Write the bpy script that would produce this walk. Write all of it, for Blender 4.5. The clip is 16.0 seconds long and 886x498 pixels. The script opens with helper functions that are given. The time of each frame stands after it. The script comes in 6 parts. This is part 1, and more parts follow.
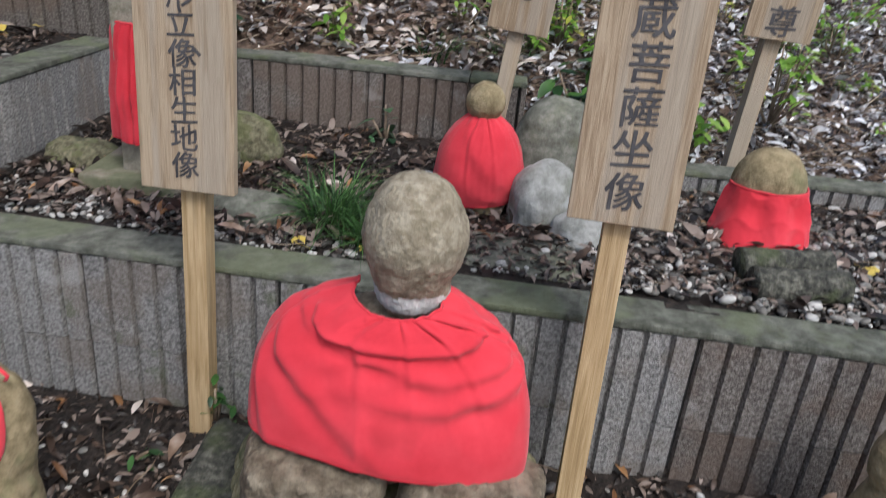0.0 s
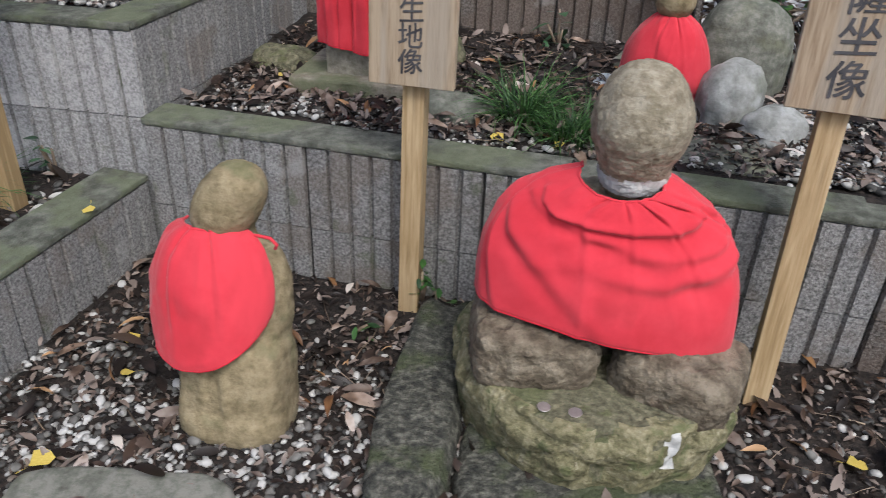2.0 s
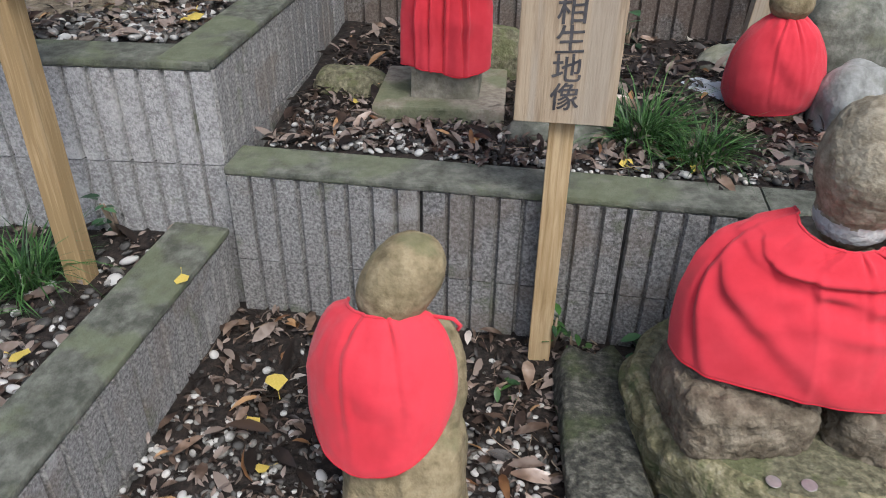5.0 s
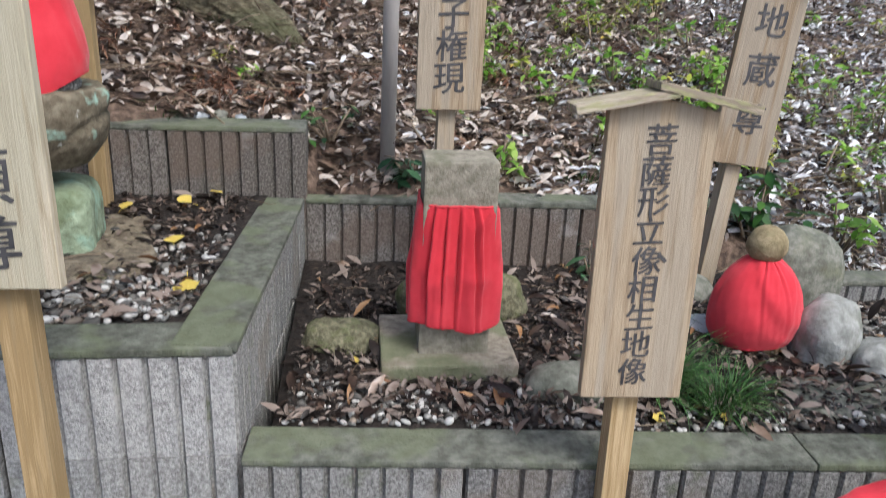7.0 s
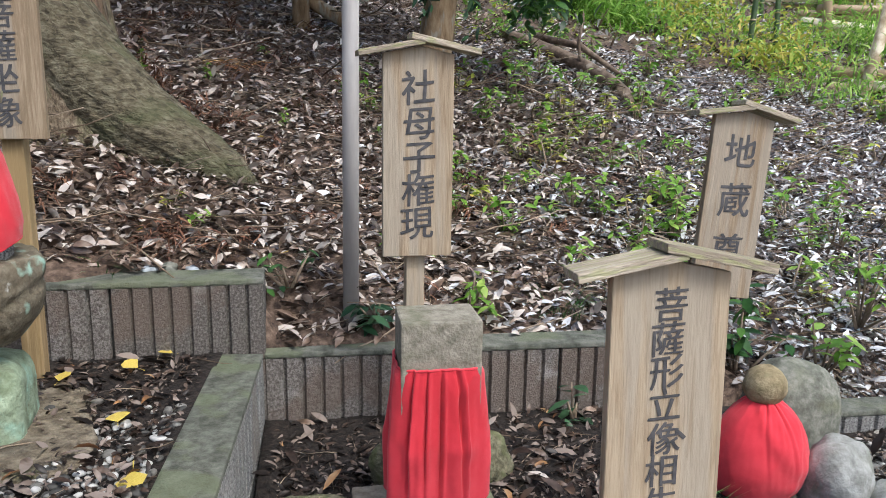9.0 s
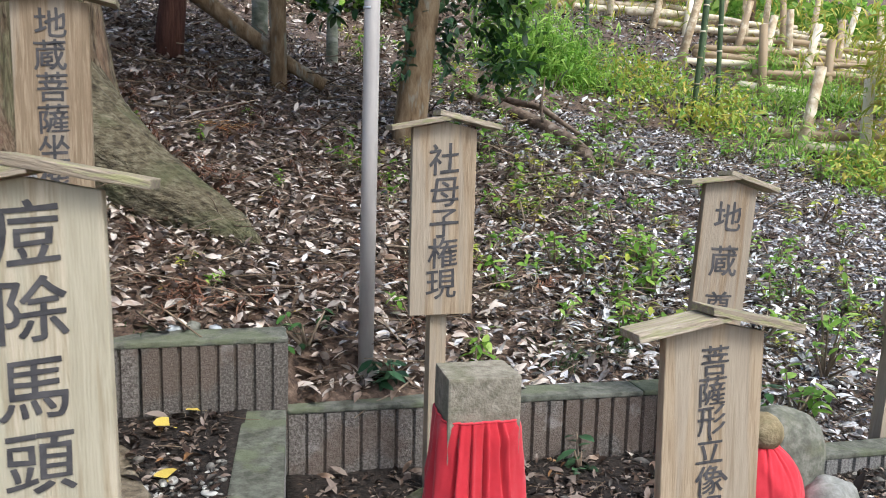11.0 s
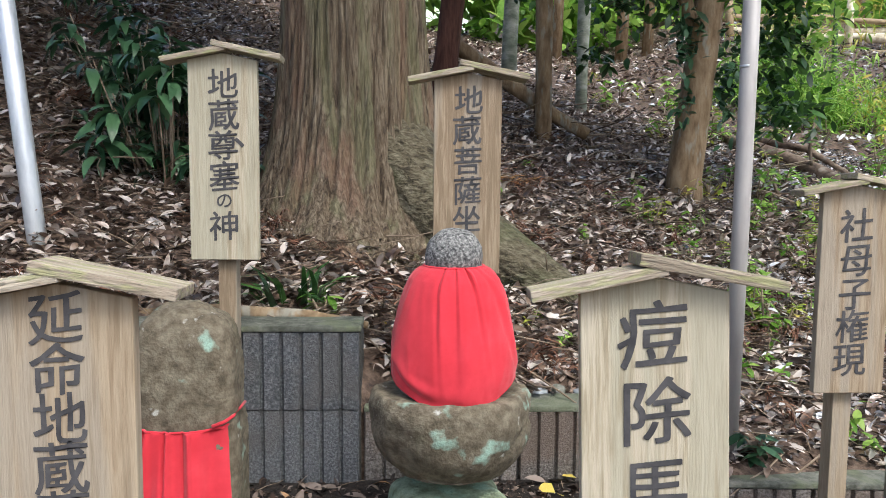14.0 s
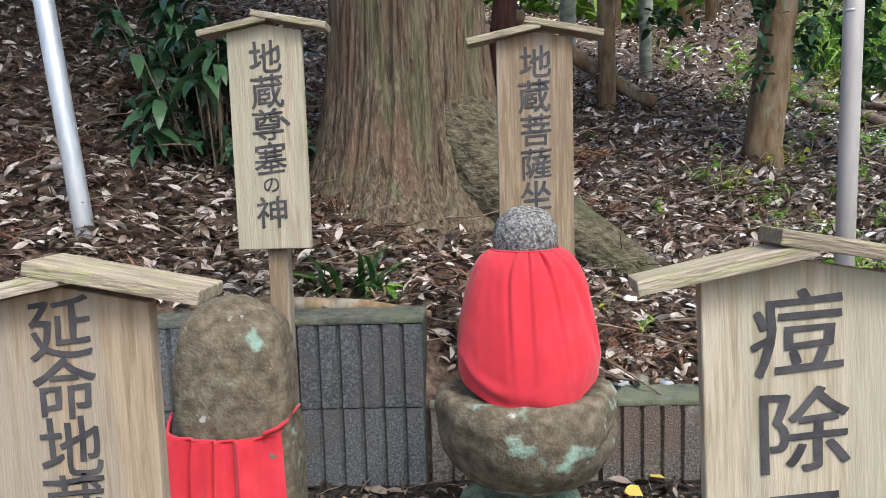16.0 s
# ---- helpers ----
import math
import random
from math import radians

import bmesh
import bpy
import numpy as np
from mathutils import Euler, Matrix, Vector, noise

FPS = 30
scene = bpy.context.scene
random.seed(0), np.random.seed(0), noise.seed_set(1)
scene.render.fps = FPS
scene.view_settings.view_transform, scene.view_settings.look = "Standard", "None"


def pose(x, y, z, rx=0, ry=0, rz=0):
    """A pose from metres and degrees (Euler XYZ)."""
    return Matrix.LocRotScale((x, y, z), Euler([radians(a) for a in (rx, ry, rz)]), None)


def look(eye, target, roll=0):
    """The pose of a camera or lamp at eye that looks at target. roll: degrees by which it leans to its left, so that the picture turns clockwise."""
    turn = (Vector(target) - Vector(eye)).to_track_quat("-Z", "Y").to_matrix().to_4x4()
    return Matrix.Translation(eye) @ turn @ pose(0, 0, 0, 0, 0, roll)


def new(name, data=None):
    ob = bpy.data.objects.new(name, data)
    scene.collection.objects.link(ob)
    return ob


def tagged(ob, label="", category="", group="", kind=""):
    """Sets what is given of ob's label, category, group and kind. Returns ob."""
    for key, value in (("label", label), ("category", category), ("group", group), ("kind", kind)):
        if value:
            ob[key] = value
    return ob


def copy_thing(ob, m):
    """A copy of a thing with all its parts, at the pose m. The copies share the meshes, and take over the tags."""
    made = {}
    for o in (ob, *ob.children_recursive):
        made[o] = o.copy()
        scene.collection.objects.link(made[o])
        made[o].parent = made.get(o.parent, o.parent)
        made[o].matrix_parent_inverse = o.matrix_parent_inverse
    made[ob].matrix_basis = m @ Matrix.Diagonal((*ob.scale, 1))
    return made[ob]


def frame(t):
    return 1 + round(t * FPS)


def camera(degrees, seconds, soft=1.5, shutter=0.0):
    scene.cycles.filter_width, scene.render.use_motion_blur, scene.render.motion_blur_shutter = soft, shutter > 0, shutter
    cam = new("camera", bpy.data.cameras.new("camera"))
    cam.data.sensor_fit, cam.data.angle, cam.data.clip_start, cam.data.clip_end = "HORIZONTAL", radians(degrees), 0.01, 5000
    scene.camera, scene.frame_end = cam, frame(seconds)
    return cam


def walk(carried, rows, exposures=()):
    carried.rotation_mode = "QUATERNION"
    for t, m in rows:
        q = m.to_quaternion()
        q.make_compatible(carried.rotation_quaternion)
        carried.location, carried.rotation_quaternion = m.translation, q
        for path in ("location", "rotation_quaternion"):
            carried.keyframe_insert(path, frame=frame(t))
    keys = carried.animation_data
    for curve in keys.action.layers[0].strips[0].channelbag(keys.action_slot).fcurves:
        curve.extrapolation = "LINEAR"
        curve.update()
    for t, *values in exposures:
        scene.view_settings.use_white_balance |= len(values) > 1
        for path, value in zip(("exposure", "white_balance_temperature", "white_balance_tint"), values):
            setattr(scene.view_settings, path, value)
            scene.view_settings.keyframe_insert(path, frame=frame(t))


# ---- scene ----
cam = camera(59.6, 16.0, soft=0.72, shutter=0.4)
METRES, EYE, TILT, LEAN, TURN = 2.45, 1.04, 0.0, 0.0, 0.0
ROWS = [
    (0.0, 0.0, 0.0, 0.0, 2.29, -24.95, -4.93),
    (0.5, 0.0207, -0.023, -0.0071, 4.99, -28.68, -2.75),
    (1.0, 0.0233, -0.0388, -0.0074, 7.09, -29.74, -1.88),
    (1.5, -0.0164, -0.0473, -0.0094, 8.96, -30.41, -1.8),
    (2.0, -0.0683, -0.0558, -0.0076, 9.85, -31.13, -1.83),
    (2.5, -0.1068, -0.0632, -0.0077, 8.92, -31.15, -2.36),
    (3.0, -0.1369, -0.0665, -0.0109, 8.3, -31.62, -3.09),
    (5.5, -0.2625, 0.0315, 0.014, 2.52, -33.16, -0.18),
    (6.0, -0.292, 0.051, 0.0208, 0.0, -29.44, -1.18),
    (6.5, -0.3454, 0.0823, 0.0352, -5.32, -24.89, -2.06),
    (7.0, -0.3854, 0.0784, 0.0552, -7.76, -19.92, -2.62),
    (7.5, -0.3914, 0.0925, 0.0695, -9.26, -15.72, -1.74),
    (8.0, -0.3923, 0.1225, 0.0758, -10.17, -13.6, -0.17),
    (8.5, -0.3904, 0.1472, 0.0768, -10.9, -12.59, -0.39),
    (11.0, -0.486, 0.1157, 0.0957, -16.19, -7.9, -1.49),
    (11.5, -0.5114, 0.1044, 0.1018, -14.45, -6.63, -1.25),
    (12.0, -0.5502, 0.0978, 0.1095, -10.25, -5.25, -1.15),
    (12.5, -0.5968, 0.1153, 0.1125, -6.0, -4.66, -0.53),
    (13.0, -0.6419, 0.1343, 0.1168, -3.64, -4.65, -0.14),
    (13.5, -0.672, 0.1517, 0.1171, -3.17, -4.84, 0.01),
    (14.0, -0.6827, 0.1636, 0.1195, -2.52, -5.31, -0.53),
    (14.5, -0.6823, 0.1847, 0.1193, -0.69, -6.0, 0.34),
    (15.0, -0.6808, 0.2175, 0.1153, 0.97, -6.54, 2.04),
    (15.5, -0.6848, 0.2332, 0.1131, 1.5, -6.89, 1.99),
    (16.0, -0.687, 0.234, 0.114, 1.67, -6.69, 1.69),
]
walk(cam, [(t, pose(0, 0, EYE, TILT, LEAN, TURN) @ pose(METRES * x, METRES * y, METRES * z, 90 + pitch, roll, yaw)) for t, x, y, z, yaw, pitch, roll in ROWS],
     exposures=[(0.0, 0.42, 5950, 9), (3.2, 0.42, 5950, 9), (6.2, 0.72, 5950, 8), (9.0, 0.85, 5950, 7), (12.0, 0.92, 6050, 6), (16.0, 0.92, 6050, 7)])

# ---- light: bright hazy sky over a wooded slope ----
SUN_EL, SUN_AZ = radians(56), radians(150)
world = bpy.data.worlds.new("sky")
scene.world = world
world.use_nodes = True
wn = world.node_tree.nodes
sky = wn.new("ShaderNodeTexSky")
sky.sky_type, sky.sun_disc = "NISHITA", False
sky.sun_elevation, sky.sun_rotation = SUN_EL, SUN_AZ
sky.air_density, sky.dust_density, sky.ozone_density = 1.0, 5.0, 1.0
world.node_tree.links.new(sky.outputs[0], wn["Background"].inputs[0])
wn["Background"].inputs[1].default_value = 0.14
sun = new("sun", bpy.data.lights.new("sun", "SUN"))
sun.data.energy, sun.data.angle, sun.data.color = 1.3, radians(16), (1.0, 0.96, 0.9)
sun.matrix_world = look((6 * math.sin(SUN_AZ) * math.cos(SUN_EL), 6 * math.cos(SUN_AZ) * math.cos(SUN_EL), 6 * math.sin(SUN_EL)), (0, 0, 0))


# ---- materials ----
def material(name, ramp, scale=20.0, detail=8.0, rough=0.8, bump=0.3, bump_scale=None, stretch=(1, 1, 1), spots=(), metal=0.0,
             rnd=0.0, island=False, sheen=0.0, warp=0.0, trans=0.0, spec=0.4, bump_depth=0.01, span=None):
    """A procedural surface: a noise-driven colour ramp, patches of other colours on top, fine relief and some variation from piece to piece."""
    m = bpy.data.materials.new(name)
    m.use_nodes = True
    n, l = m.node_tree.nodes, m.node_tree.links
    b = n["Principled BSDF"]
    tc = n.new("ShaderNodeTexCoord")
    mp = n.new("ShaderNodeMapping")
    mp.inputs["Scale"].default_value = stretch
    l.new(tc.outputs["Object"], mp.inputs[0])
    info = n.new("ShaderNodeObjectInfo")
    geo = n.new("ShaderNodeNewGeometry")
    random_out = geo.outputs["Random Per Island"] if island else info.outputs["Random"]
    shift = n.new("ShaderNodeVectorMath")
    shift.operation = "MULTIPLY_ADD"
    l.new(random_out, shift.inputs[0])
    shift.inputs[1].default_value = (7.3, 5.1, 9.7)
    l.new(mp.outputs[0], shift.inputs[2])
    co = shift.outputs[0]
    nz = n.new("ShaderNodeTexNoise")
    nz.inputs["Scale"].default_value, nz.inputs["Detail"].default_value, nz.inputs["Roughness"].default_value = scale, detail, 0.65
    nz.inputs["Distortion"].default_value = warp
    l.new(co, nz.inputs["Vector"])
    cr = n.new("ShaderNodeValToRGB")
    el = cr.color_ramp.elements
    lo, hi = span or ((0.3, 0.72) if island else (0.36, 0.64))
    for k, c in enumerate(ramp):
        p = lo + (hi - lo) * k / max(1, len(ramp) - 1)
        e = el[k] if k < 2 else el.new(p)
        e.position, e.color = p, (*c, 1)
    if rnd:
        mx0 = n.new("ShaderNodeMath")
        mx0.operation = "MULTIPLY_ADD"
        l.new(random_out, mx0.inputs[0])
        mx0.inputs[1].default_value = rnd
        ad = n.new("ShaderNodeMath")
        ad.operation = "SUBTRACT"
        l.new(nz.outputs["Fac"], ad.inputs[0])
        ad.inputs[1].default_value = rnd / 2
        l.new(ad.outputs[0], mx0.inputs[2])
        l.new(mx0.outputs[0], cr.inputs[0])
    else:
        l.new(nz.outputs["Fac"], cr.inputs[0])
    colour = cr.outputs[0]
    for k, (c, sc, edge, amount) in enumerate(spots):
        sp = n.new("ShaderNodeTexNoise")
        sp.inputs["Scale"].default_value, sp.inputs["Detail"].default_value = sc, 5.0
        off = n.new("ShaderNodeVectorMath")
        off.inputs[1].default_value = (3.1 * k + 1.7, 2.3 * k, 5.9)
        l.new(co, off.inputs[0])
        l.new(off.outputs[0], sp.inputs["Vector"])
        mr = n.new("ShaderNodeMapRange")
        mr.inputs["From Min"].default_value, mr.inputs["From Max"].default_value = edge, edge + 0.08
        mr.inputs["To Max"].default_value = amount
        l.new(sp.outputs["Fac"], mr.inputs[0])
        mx = n.new("ShaderNodeMix")
        mx.data_type = "RGBA"
        l.new(mr.outputs[0], mx.inputs["Factor"])
        l.new(colour, mx.inputs["A"])
        mx.inputs["B"].default_value = (*c, 1)
        colour = mx.outputs["Result"]
    l.new(colour, b.inputs["Base Color"])
    b.inputs["Roughness"].default_value, b.inputs["Metallic"].default_value = rough, metal
    b.inputs["Specular IOR Level"].default_value = spec
    if sheen:
        b.inputs["Sheen Weight"].default_value = sheen
    if trans:
        b.inputs["Transmission Weight"].default_value = 0.0
        tr = n.new("ShaderNodeBsdfTranslucent")
        l.new(colour, tr.inputs[0])
        ms = n.new("ShaderNodeMixShader")
        ms.inputs[0].default_value = trans
        l.new(b.outputs[0], ms.inputs[1])
        l.new(tr.outputs[0], ms.inputs[2])
        l.new(ms.outputs[0], n["Material Output"].inputs[0])
    if bump:
        bn = n.new("ShaderNodeTexNoise")
        bn.inputs["Scale"].default_value, bn.inputs["Detail"].default_value = bump_scale or scale * 3, 8.0
        l.new(co, bn.inputs["Vector"])
        bp = n.new("ShaderNodeBump")
        bp.inputs["Strength"].default_value, bp.inputs["Distance"].default_value = bump, bump_depth
        l.new(bn.outputs["Fac"], bp.inputs["Height"])
        l.new(bp.outputs[0], b.inputs["Normal"])
    return m


MOSS = (0.09, 0.11, 0.035)
SOIL = material("soil", [(0.005, 0.0036, 0.0028), (0.014, 0.010, 0.0078), (0.036, 0.026, 0.020)], 70, bump=0.9, bump_scale=60)
HUMUS = material("humus", [(0.028, 0.017, 0.012), (0.085, 0.055, 0.038), (0.17, 0.12, 0.088)], 40, bump=1.0, bump_scale=40)
BLOCK = material("ribbed concrete", [(0.115, 0.112, 0.108), (0.222, 0.219, 0.212), (0.345, 0.338, 0.326)], 160, 4, 0.92, 0.55, 260,
                 spots=[((0.16, 0.125, 0.095), 6, 0.52, 0.4), ((0.10, 0.115, 0.06), 9, 0.62, 0.6), ((0.45, 0.45, 0.44), 11, 0.64, 0.4)], rnd=0.08)
BLOCK_PALE = material("pale ribbed concrete", [(0.19, 0.187, 0.183), (0.31, 0.307, 0.303), (0.44, 0.436, 0.43)], 160, 4, 0.92, 0.55, 260,
                      spots=[((0.56, 0.56, 0.55), 7, 0.56, 0.4), ((0.20, 0.23, 0.13), 9, 0.66, 0.5)], rnd=0.08)
BLOCK_BROWN = material("brown stained ribbed concrete", [(0.07, 0.061, 0.053), (0.137, 0.122, 0.109), (0.235, 0.217, 0.20)], 160, 4, 0.92, 0.55, 260,
                       spots=[((0.14, 0.10, 0.075), 6, 0.48, 0.5), ((0.40, 0.39, 0.38), 9, 0.62, 0.4)], rnd=0.08)
BLOCK_BLUE = material("dark blue-grey ribbed concrete", [(0.055, 0.058, 0.064), (0.10, 0.106, 0.115), (0.18, 0.187, 0.196)], 160, 4, 0.92, 0.55, 260,
                      spots=[((0.10, 0.095, 0.09), 6, 0.52, 0.5)], rnd=0.08)
COPING = material("coping concrete", [(0.058, 0.062, 0.048), (0.106, 0.112, 0.09), (0.17, 0.172, 0.146)], 30, 10, 0.95, 0.5, 180,
                  spots=[((0.13, 0.15, 0.085), 7, 0.5, 0.6), ((0.075, 0.08, 0.065), 14, 0.58, 0.5)], rnd=0.1)
MORTAR = material("mortar", [(0.03, 0.029, 0.027), (0.07, 0.067, 0.062)], 60, bump=0.4)
BOARD = material("weathered cedar board", [(0.22, 0.16, 0.10), (0.31, 0.235, 0.155), (0.39, 0.31, 0.215)], 9, 8, 0.75, 0.25, 30,
                 stretch=(14, 6, 0.9), spots=[((0.33, 0.30, 0.25), 1.6, 0.47, 0.5), ((0.20, 0.145, 0.085), 5, 0.60, 0.5)], rnd=0.25, warp=0.6)
BOARD_GREY = material("greyed cedar board", [(0.28, 0.235, 0.16), (0.39, 0.335, 0.235), (0.49, 0.435, 0.33)], 9, 8, 0.75, 0.25, 30,
                      stretch=(14, 6, 0.9), spots=[((0.38, 0.36, 0.27), 1.6, 0.45, 0.6), ((0.26, 0.21, 0.125), 5, 0.60, 0.5)], rnd=0.25, warp=0.6)
POST = material("new cedar post", [(0.29, 0.20, 0.095), (0.40, 0.285, 0.15), (0.49, 0.37, 0.215)], 8, 8, 0.7, 0.2, 30,
                stretch=(14, 14, 0.7), spots=[((0.27, 0.2, 0.11), 5, 0.6, 0.6)], rnd=0.3, warp=0.5)
ROOFWOOD = material("mossy roof slat", [(0.23, 0.19, 0.14), (0.36, 0.30, 0.23), (0.47, 0.41, 0.32)], 9, 8, 0.85, 0.4, 30,
                    stretch=(1.5, 10, 10), spots=[((0.30, 0.31, 0.14), 14, 0.50, 0.65), ((0.16, 0.14, 0.11), 25, 0.58, 0.6)], rnd=0.35)
INK = material("black ink", [(0.035, 0.034, 0.038), (0.085, 0.082, 0.085)], 30, rough=0.7, bump=0)
RED = material("red cloth", [(0.50, 0.028, 0.042), (0.57, 0.037, 0.055), (0.63, 0.05, 0.07)], 6, 6, 0.9, 0.15, 900, sheen=0.15, rnd=0.1, spec=0.15,
               spots=[((0.42, 0.03, 0.04), 6, 0.60, 0.45)])
RED_HEM = material("red seam", [(0.55, 0.012, 0.03), (0.65, 0.02, 0.04)], 30, rough=0.85, bump=0.2)
STONE = material("andesite statue", [(0.17, 0.143, 0.098), (0.25, 0.217, 0.155), (0.34, 0.305, 0.23)], 55, 10, 0.9, 0.45, 150,
                 spots=[((0.42, 0.39, 0.32), 60, 0.63, 0.55), ((0.16, 0.138, 0.085), 14, 0.58, 0.4)])
STONE_TAN = material("tan sandstone statue", [(0.15, 0.118, 0.062), (0.235, 0.19, 0.108), (0.31, 0.255, 0.155)], 40, 10, 0.9, 0.4, 140,
                     spots=[((0.14, 0.145, 0.07), 9, 0.58, 0.6)])
STONE_MOSSY = material("mossy rock", [(0.06, 0.058, 0.034), (0.125, 0.118, 0.072), (0.21, 0.195, 0.125)], 60, 12, 0.9, 0.8, 110,
                       spots=[((0.10, 0.115, 0.045), 22, 0.5, 0.6), ((0.30, 0.28, 0.2), 70, 0.66, 0.4)])
STONE_RIM = material("yellow green rock face", [(0.085, 0.078, 0.038), (0.18, 0.165, 0.088), (0.29, 0.262, 0.165)], 50, 12, 0.9, 0.8, 110,
                     spots=[((0.09, 0.11, 0.04), 20, 0.54, 0.7), ((0.42, 0.39, 0.28), 60, 0.64, 0.5)])
STONE_DARK = material("dark mossy rock", [(0.02, 0.021, 0.018), (0.06, 0.06, 0.048), (0.15, 0.148, 0.12)], 60, 12, 0.9, 1.0, 110,
                      spots=[((0.06, 0.075, 0.03), 9, 0.5, 0.7)])
STONE_GREY = material("grey river stone", [(0.07, 0.074, 0.056), (0.125, 0.13, 0.105), (0.21, 0.21, 0.18)], 30, 10, 0.85, 0.35, 90,
                      spots=[((0.20, 0.205, 0.13), 6, 0.56, 0.5)], rnd=0.2)
STONE_PALE = material("pale grey weathered stone", [(0.17, 0.175, 0.16), (0.26, 0.265, 0.25), (0.36, 0.365, 0.35)], 22, 10, 0.85, 0.5, 70,
                      spots=[((0.12, 0.13, 0.09), 8, 0.56, 0.6), ((0.45, 0.46, 0.46), 12, 0.62, 0.5)])
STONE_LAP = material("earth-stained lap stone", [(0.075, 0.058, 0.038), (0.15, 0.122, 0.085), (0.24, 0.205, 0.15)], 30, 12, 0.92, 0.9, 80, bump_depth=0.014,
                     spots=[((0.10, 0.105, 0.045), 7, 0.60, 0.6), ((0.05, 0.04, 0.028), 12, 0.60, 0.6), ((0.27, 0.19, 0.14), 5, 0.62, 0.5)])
STONE_BLUE = material("bluish white stone", [(0.30, 0.33, 0.36), (0.45, 0.48, 0.51)], 14, rough=0.8, bump=0.4)
STONE_GREEN = material("lichened stone", [(0.075, 0.061, 0.040), (0.128, 0.107, 0.073), (0.185, 0.160, 0.115)], 45, 10, 0.92, 0.35, 160,
                       spots=[((0.30, 0.45, 0.37), 15, 0.615, 0.85), ((0.50, 0.50, 0.46), 38, 0.675, 0.8), ((0.10, 0.095, 0.05), 6, 0.56, 0.4)])
STONE_VERDIGRIS = material("green lichened base", [(0.16, 0.19, 0.12), (0.24, 0.30, 0.20), (0.33, 0.40, 0.28)], 30, 10, 0.92, 0.7, 100,
                           spots=[((0.30, 0.46, 0.36), 12, 0.52, 0.7), ((0.08, 0.10, 0.04), 9, 0.57, 0.6)])
GRANITE = material("speckled dark granite", [(0.05, 0.05, 0.05), (0.16, 0.16, 0.155), (0.34, 0.335, 0.32)], 170, 3, 0.85, 0.5, 200)
PILLAR = material("dressed stone pillar", [(0.16, 0.145, 0.11), (0.235, 0.215, 0.17), (0.31, 0.285, 0.23)], 45, 10, 0.92, 0.35, 160,
                  spots=[((0.12, 0.125, 0.07), 7, 0.55, 0.5)])
PLINTH = material("plinth stone", [(0.17, 0.145, 0.11), (0.25, 0.22, 0.175), (0.32, 0.29, 0.235)], 45, 10, 0.92, 0.4, 160,
                  spots=[((0.12, 0.14, 0.07), 6, 0.46, 0.75), ((0.22, 0.15, 0.12), 5, 0.56, 0.5)])
WHITE = material("white mortar", [(0.42, 0.42, 0.40), (0.62, 0.62, 0.60)], 40, rough=0.9, bump=0.5)
COIN = material("worn coin", [(0.45, 0.43, 0.42), (0.6, 0.58, 0.57)], 60, rough=0.4, metal=0.8, bump=0.1)
STEEL = material("dull steel pole", [(0.36, 0.335, 0.32), (0.46, 0.435, 0.42)], 20, rough=0.5, metal=0.2, bump=0.1, stretch=(1, 1, 0.2),
                 spots=[((0.3, 0.25, 0.2), 10, 0.64, 0.5)])
SILVER = material("galvanised pole", [(0.50, 0.53, 0.56), (0.68, 0.70, 0.72)], 25, rough=0.42, metal=0.55, bump=0.1, stretch=(1, 1, 0.25),
                  spots=[((0.38, 0.38, 0.37), 14, 0.6, 0.5)])
BARK = material("cedar bark", [(0.04, 0.027, 0.017), (0.108, 0.079, 0.050), (0.165, 0.128, 0.086), (0.235, 0.192, 0.136)], 15, 12, 0.95, 1.0, 18, stretch=(5, 5, 0.42),
                spots=[((0.16, 0.165, 0.085), 2.2, 0.52, 0.45), ((0.20, 0.12, 0.08), 1.6, 0.55, 0.5), ((0.055, 0.040, 0.028), 15, 0.57, 0.55)], warp=0.5, bump_depth=0.02, span=(0.36, 0.64))
BARK_ROOT = material("grey green root bark", [(0.038, 0.030, 0.018), (0.095, 0.080, 0.049), (0.145, 0.126, 0.081), (0.20, 0.176, 0.122)], 20, 12, 0.95, 1.0, 26, bump_depth=0.02, span=(0.36, 0.64), stretch=(1.2, 3.4, 2.8), warp=0.5,
                     spots=[((0.085, 0.096, 0.044), 1.8, 0.50, 0.55), ((0.05, 0.038, 0.025), 15, 0.57, 0.5)])
BARK_SMOOTH = material("smooth brown bark", [(0.13, 0.085, 0.045), (0.22, 0.15, 0.085), (0.30, 0.225, 0.14)], 10, 8, 0.9, 0.4, 40, stretch=(2, 2, 0.6),
                       spots=[((0.30, 0.31, 0.27), 8, 0.56, 0.6)])
BARK_FALLEN = material("damp dark fallen bark", [(0.05, 0.034, 0.024), (0.12, 0.085, 0.06), (0.22, 0.17, 0.13)], 12, 8, 0.85, 0.6, 40,
                       spots=[((0.30, 0.27, 0.23), 9, 0.6, 0.5)])
BARK_GREY = material("grey green bark", [(0.12, 0.14, 0.105), (0.21, 0.23, 0.18), (0.33, 0.34, 0.29)], 8, 8, 0.9, 0.3, 40, stretch=(1, 1, 2),
                     spots=[((0.4, 0.41, 0.38), 5, 0.56, 0.6)])
BARK_RED = material("red brown bark", [(0.06, 0.025, 0.018), (0.14, 0.062, 0.045)], 14, 8, 0.95, 0.8, 30, stretch=(3, 3, 0.4))
TWIG = material("dead twig", [(0.10, 0.07, 0.045), (0.20, 0.15, 0.105), (0.32, 0.255, 0.19)], 20, rough=0.9, bump=0.4, rnd=0.5, island=True)
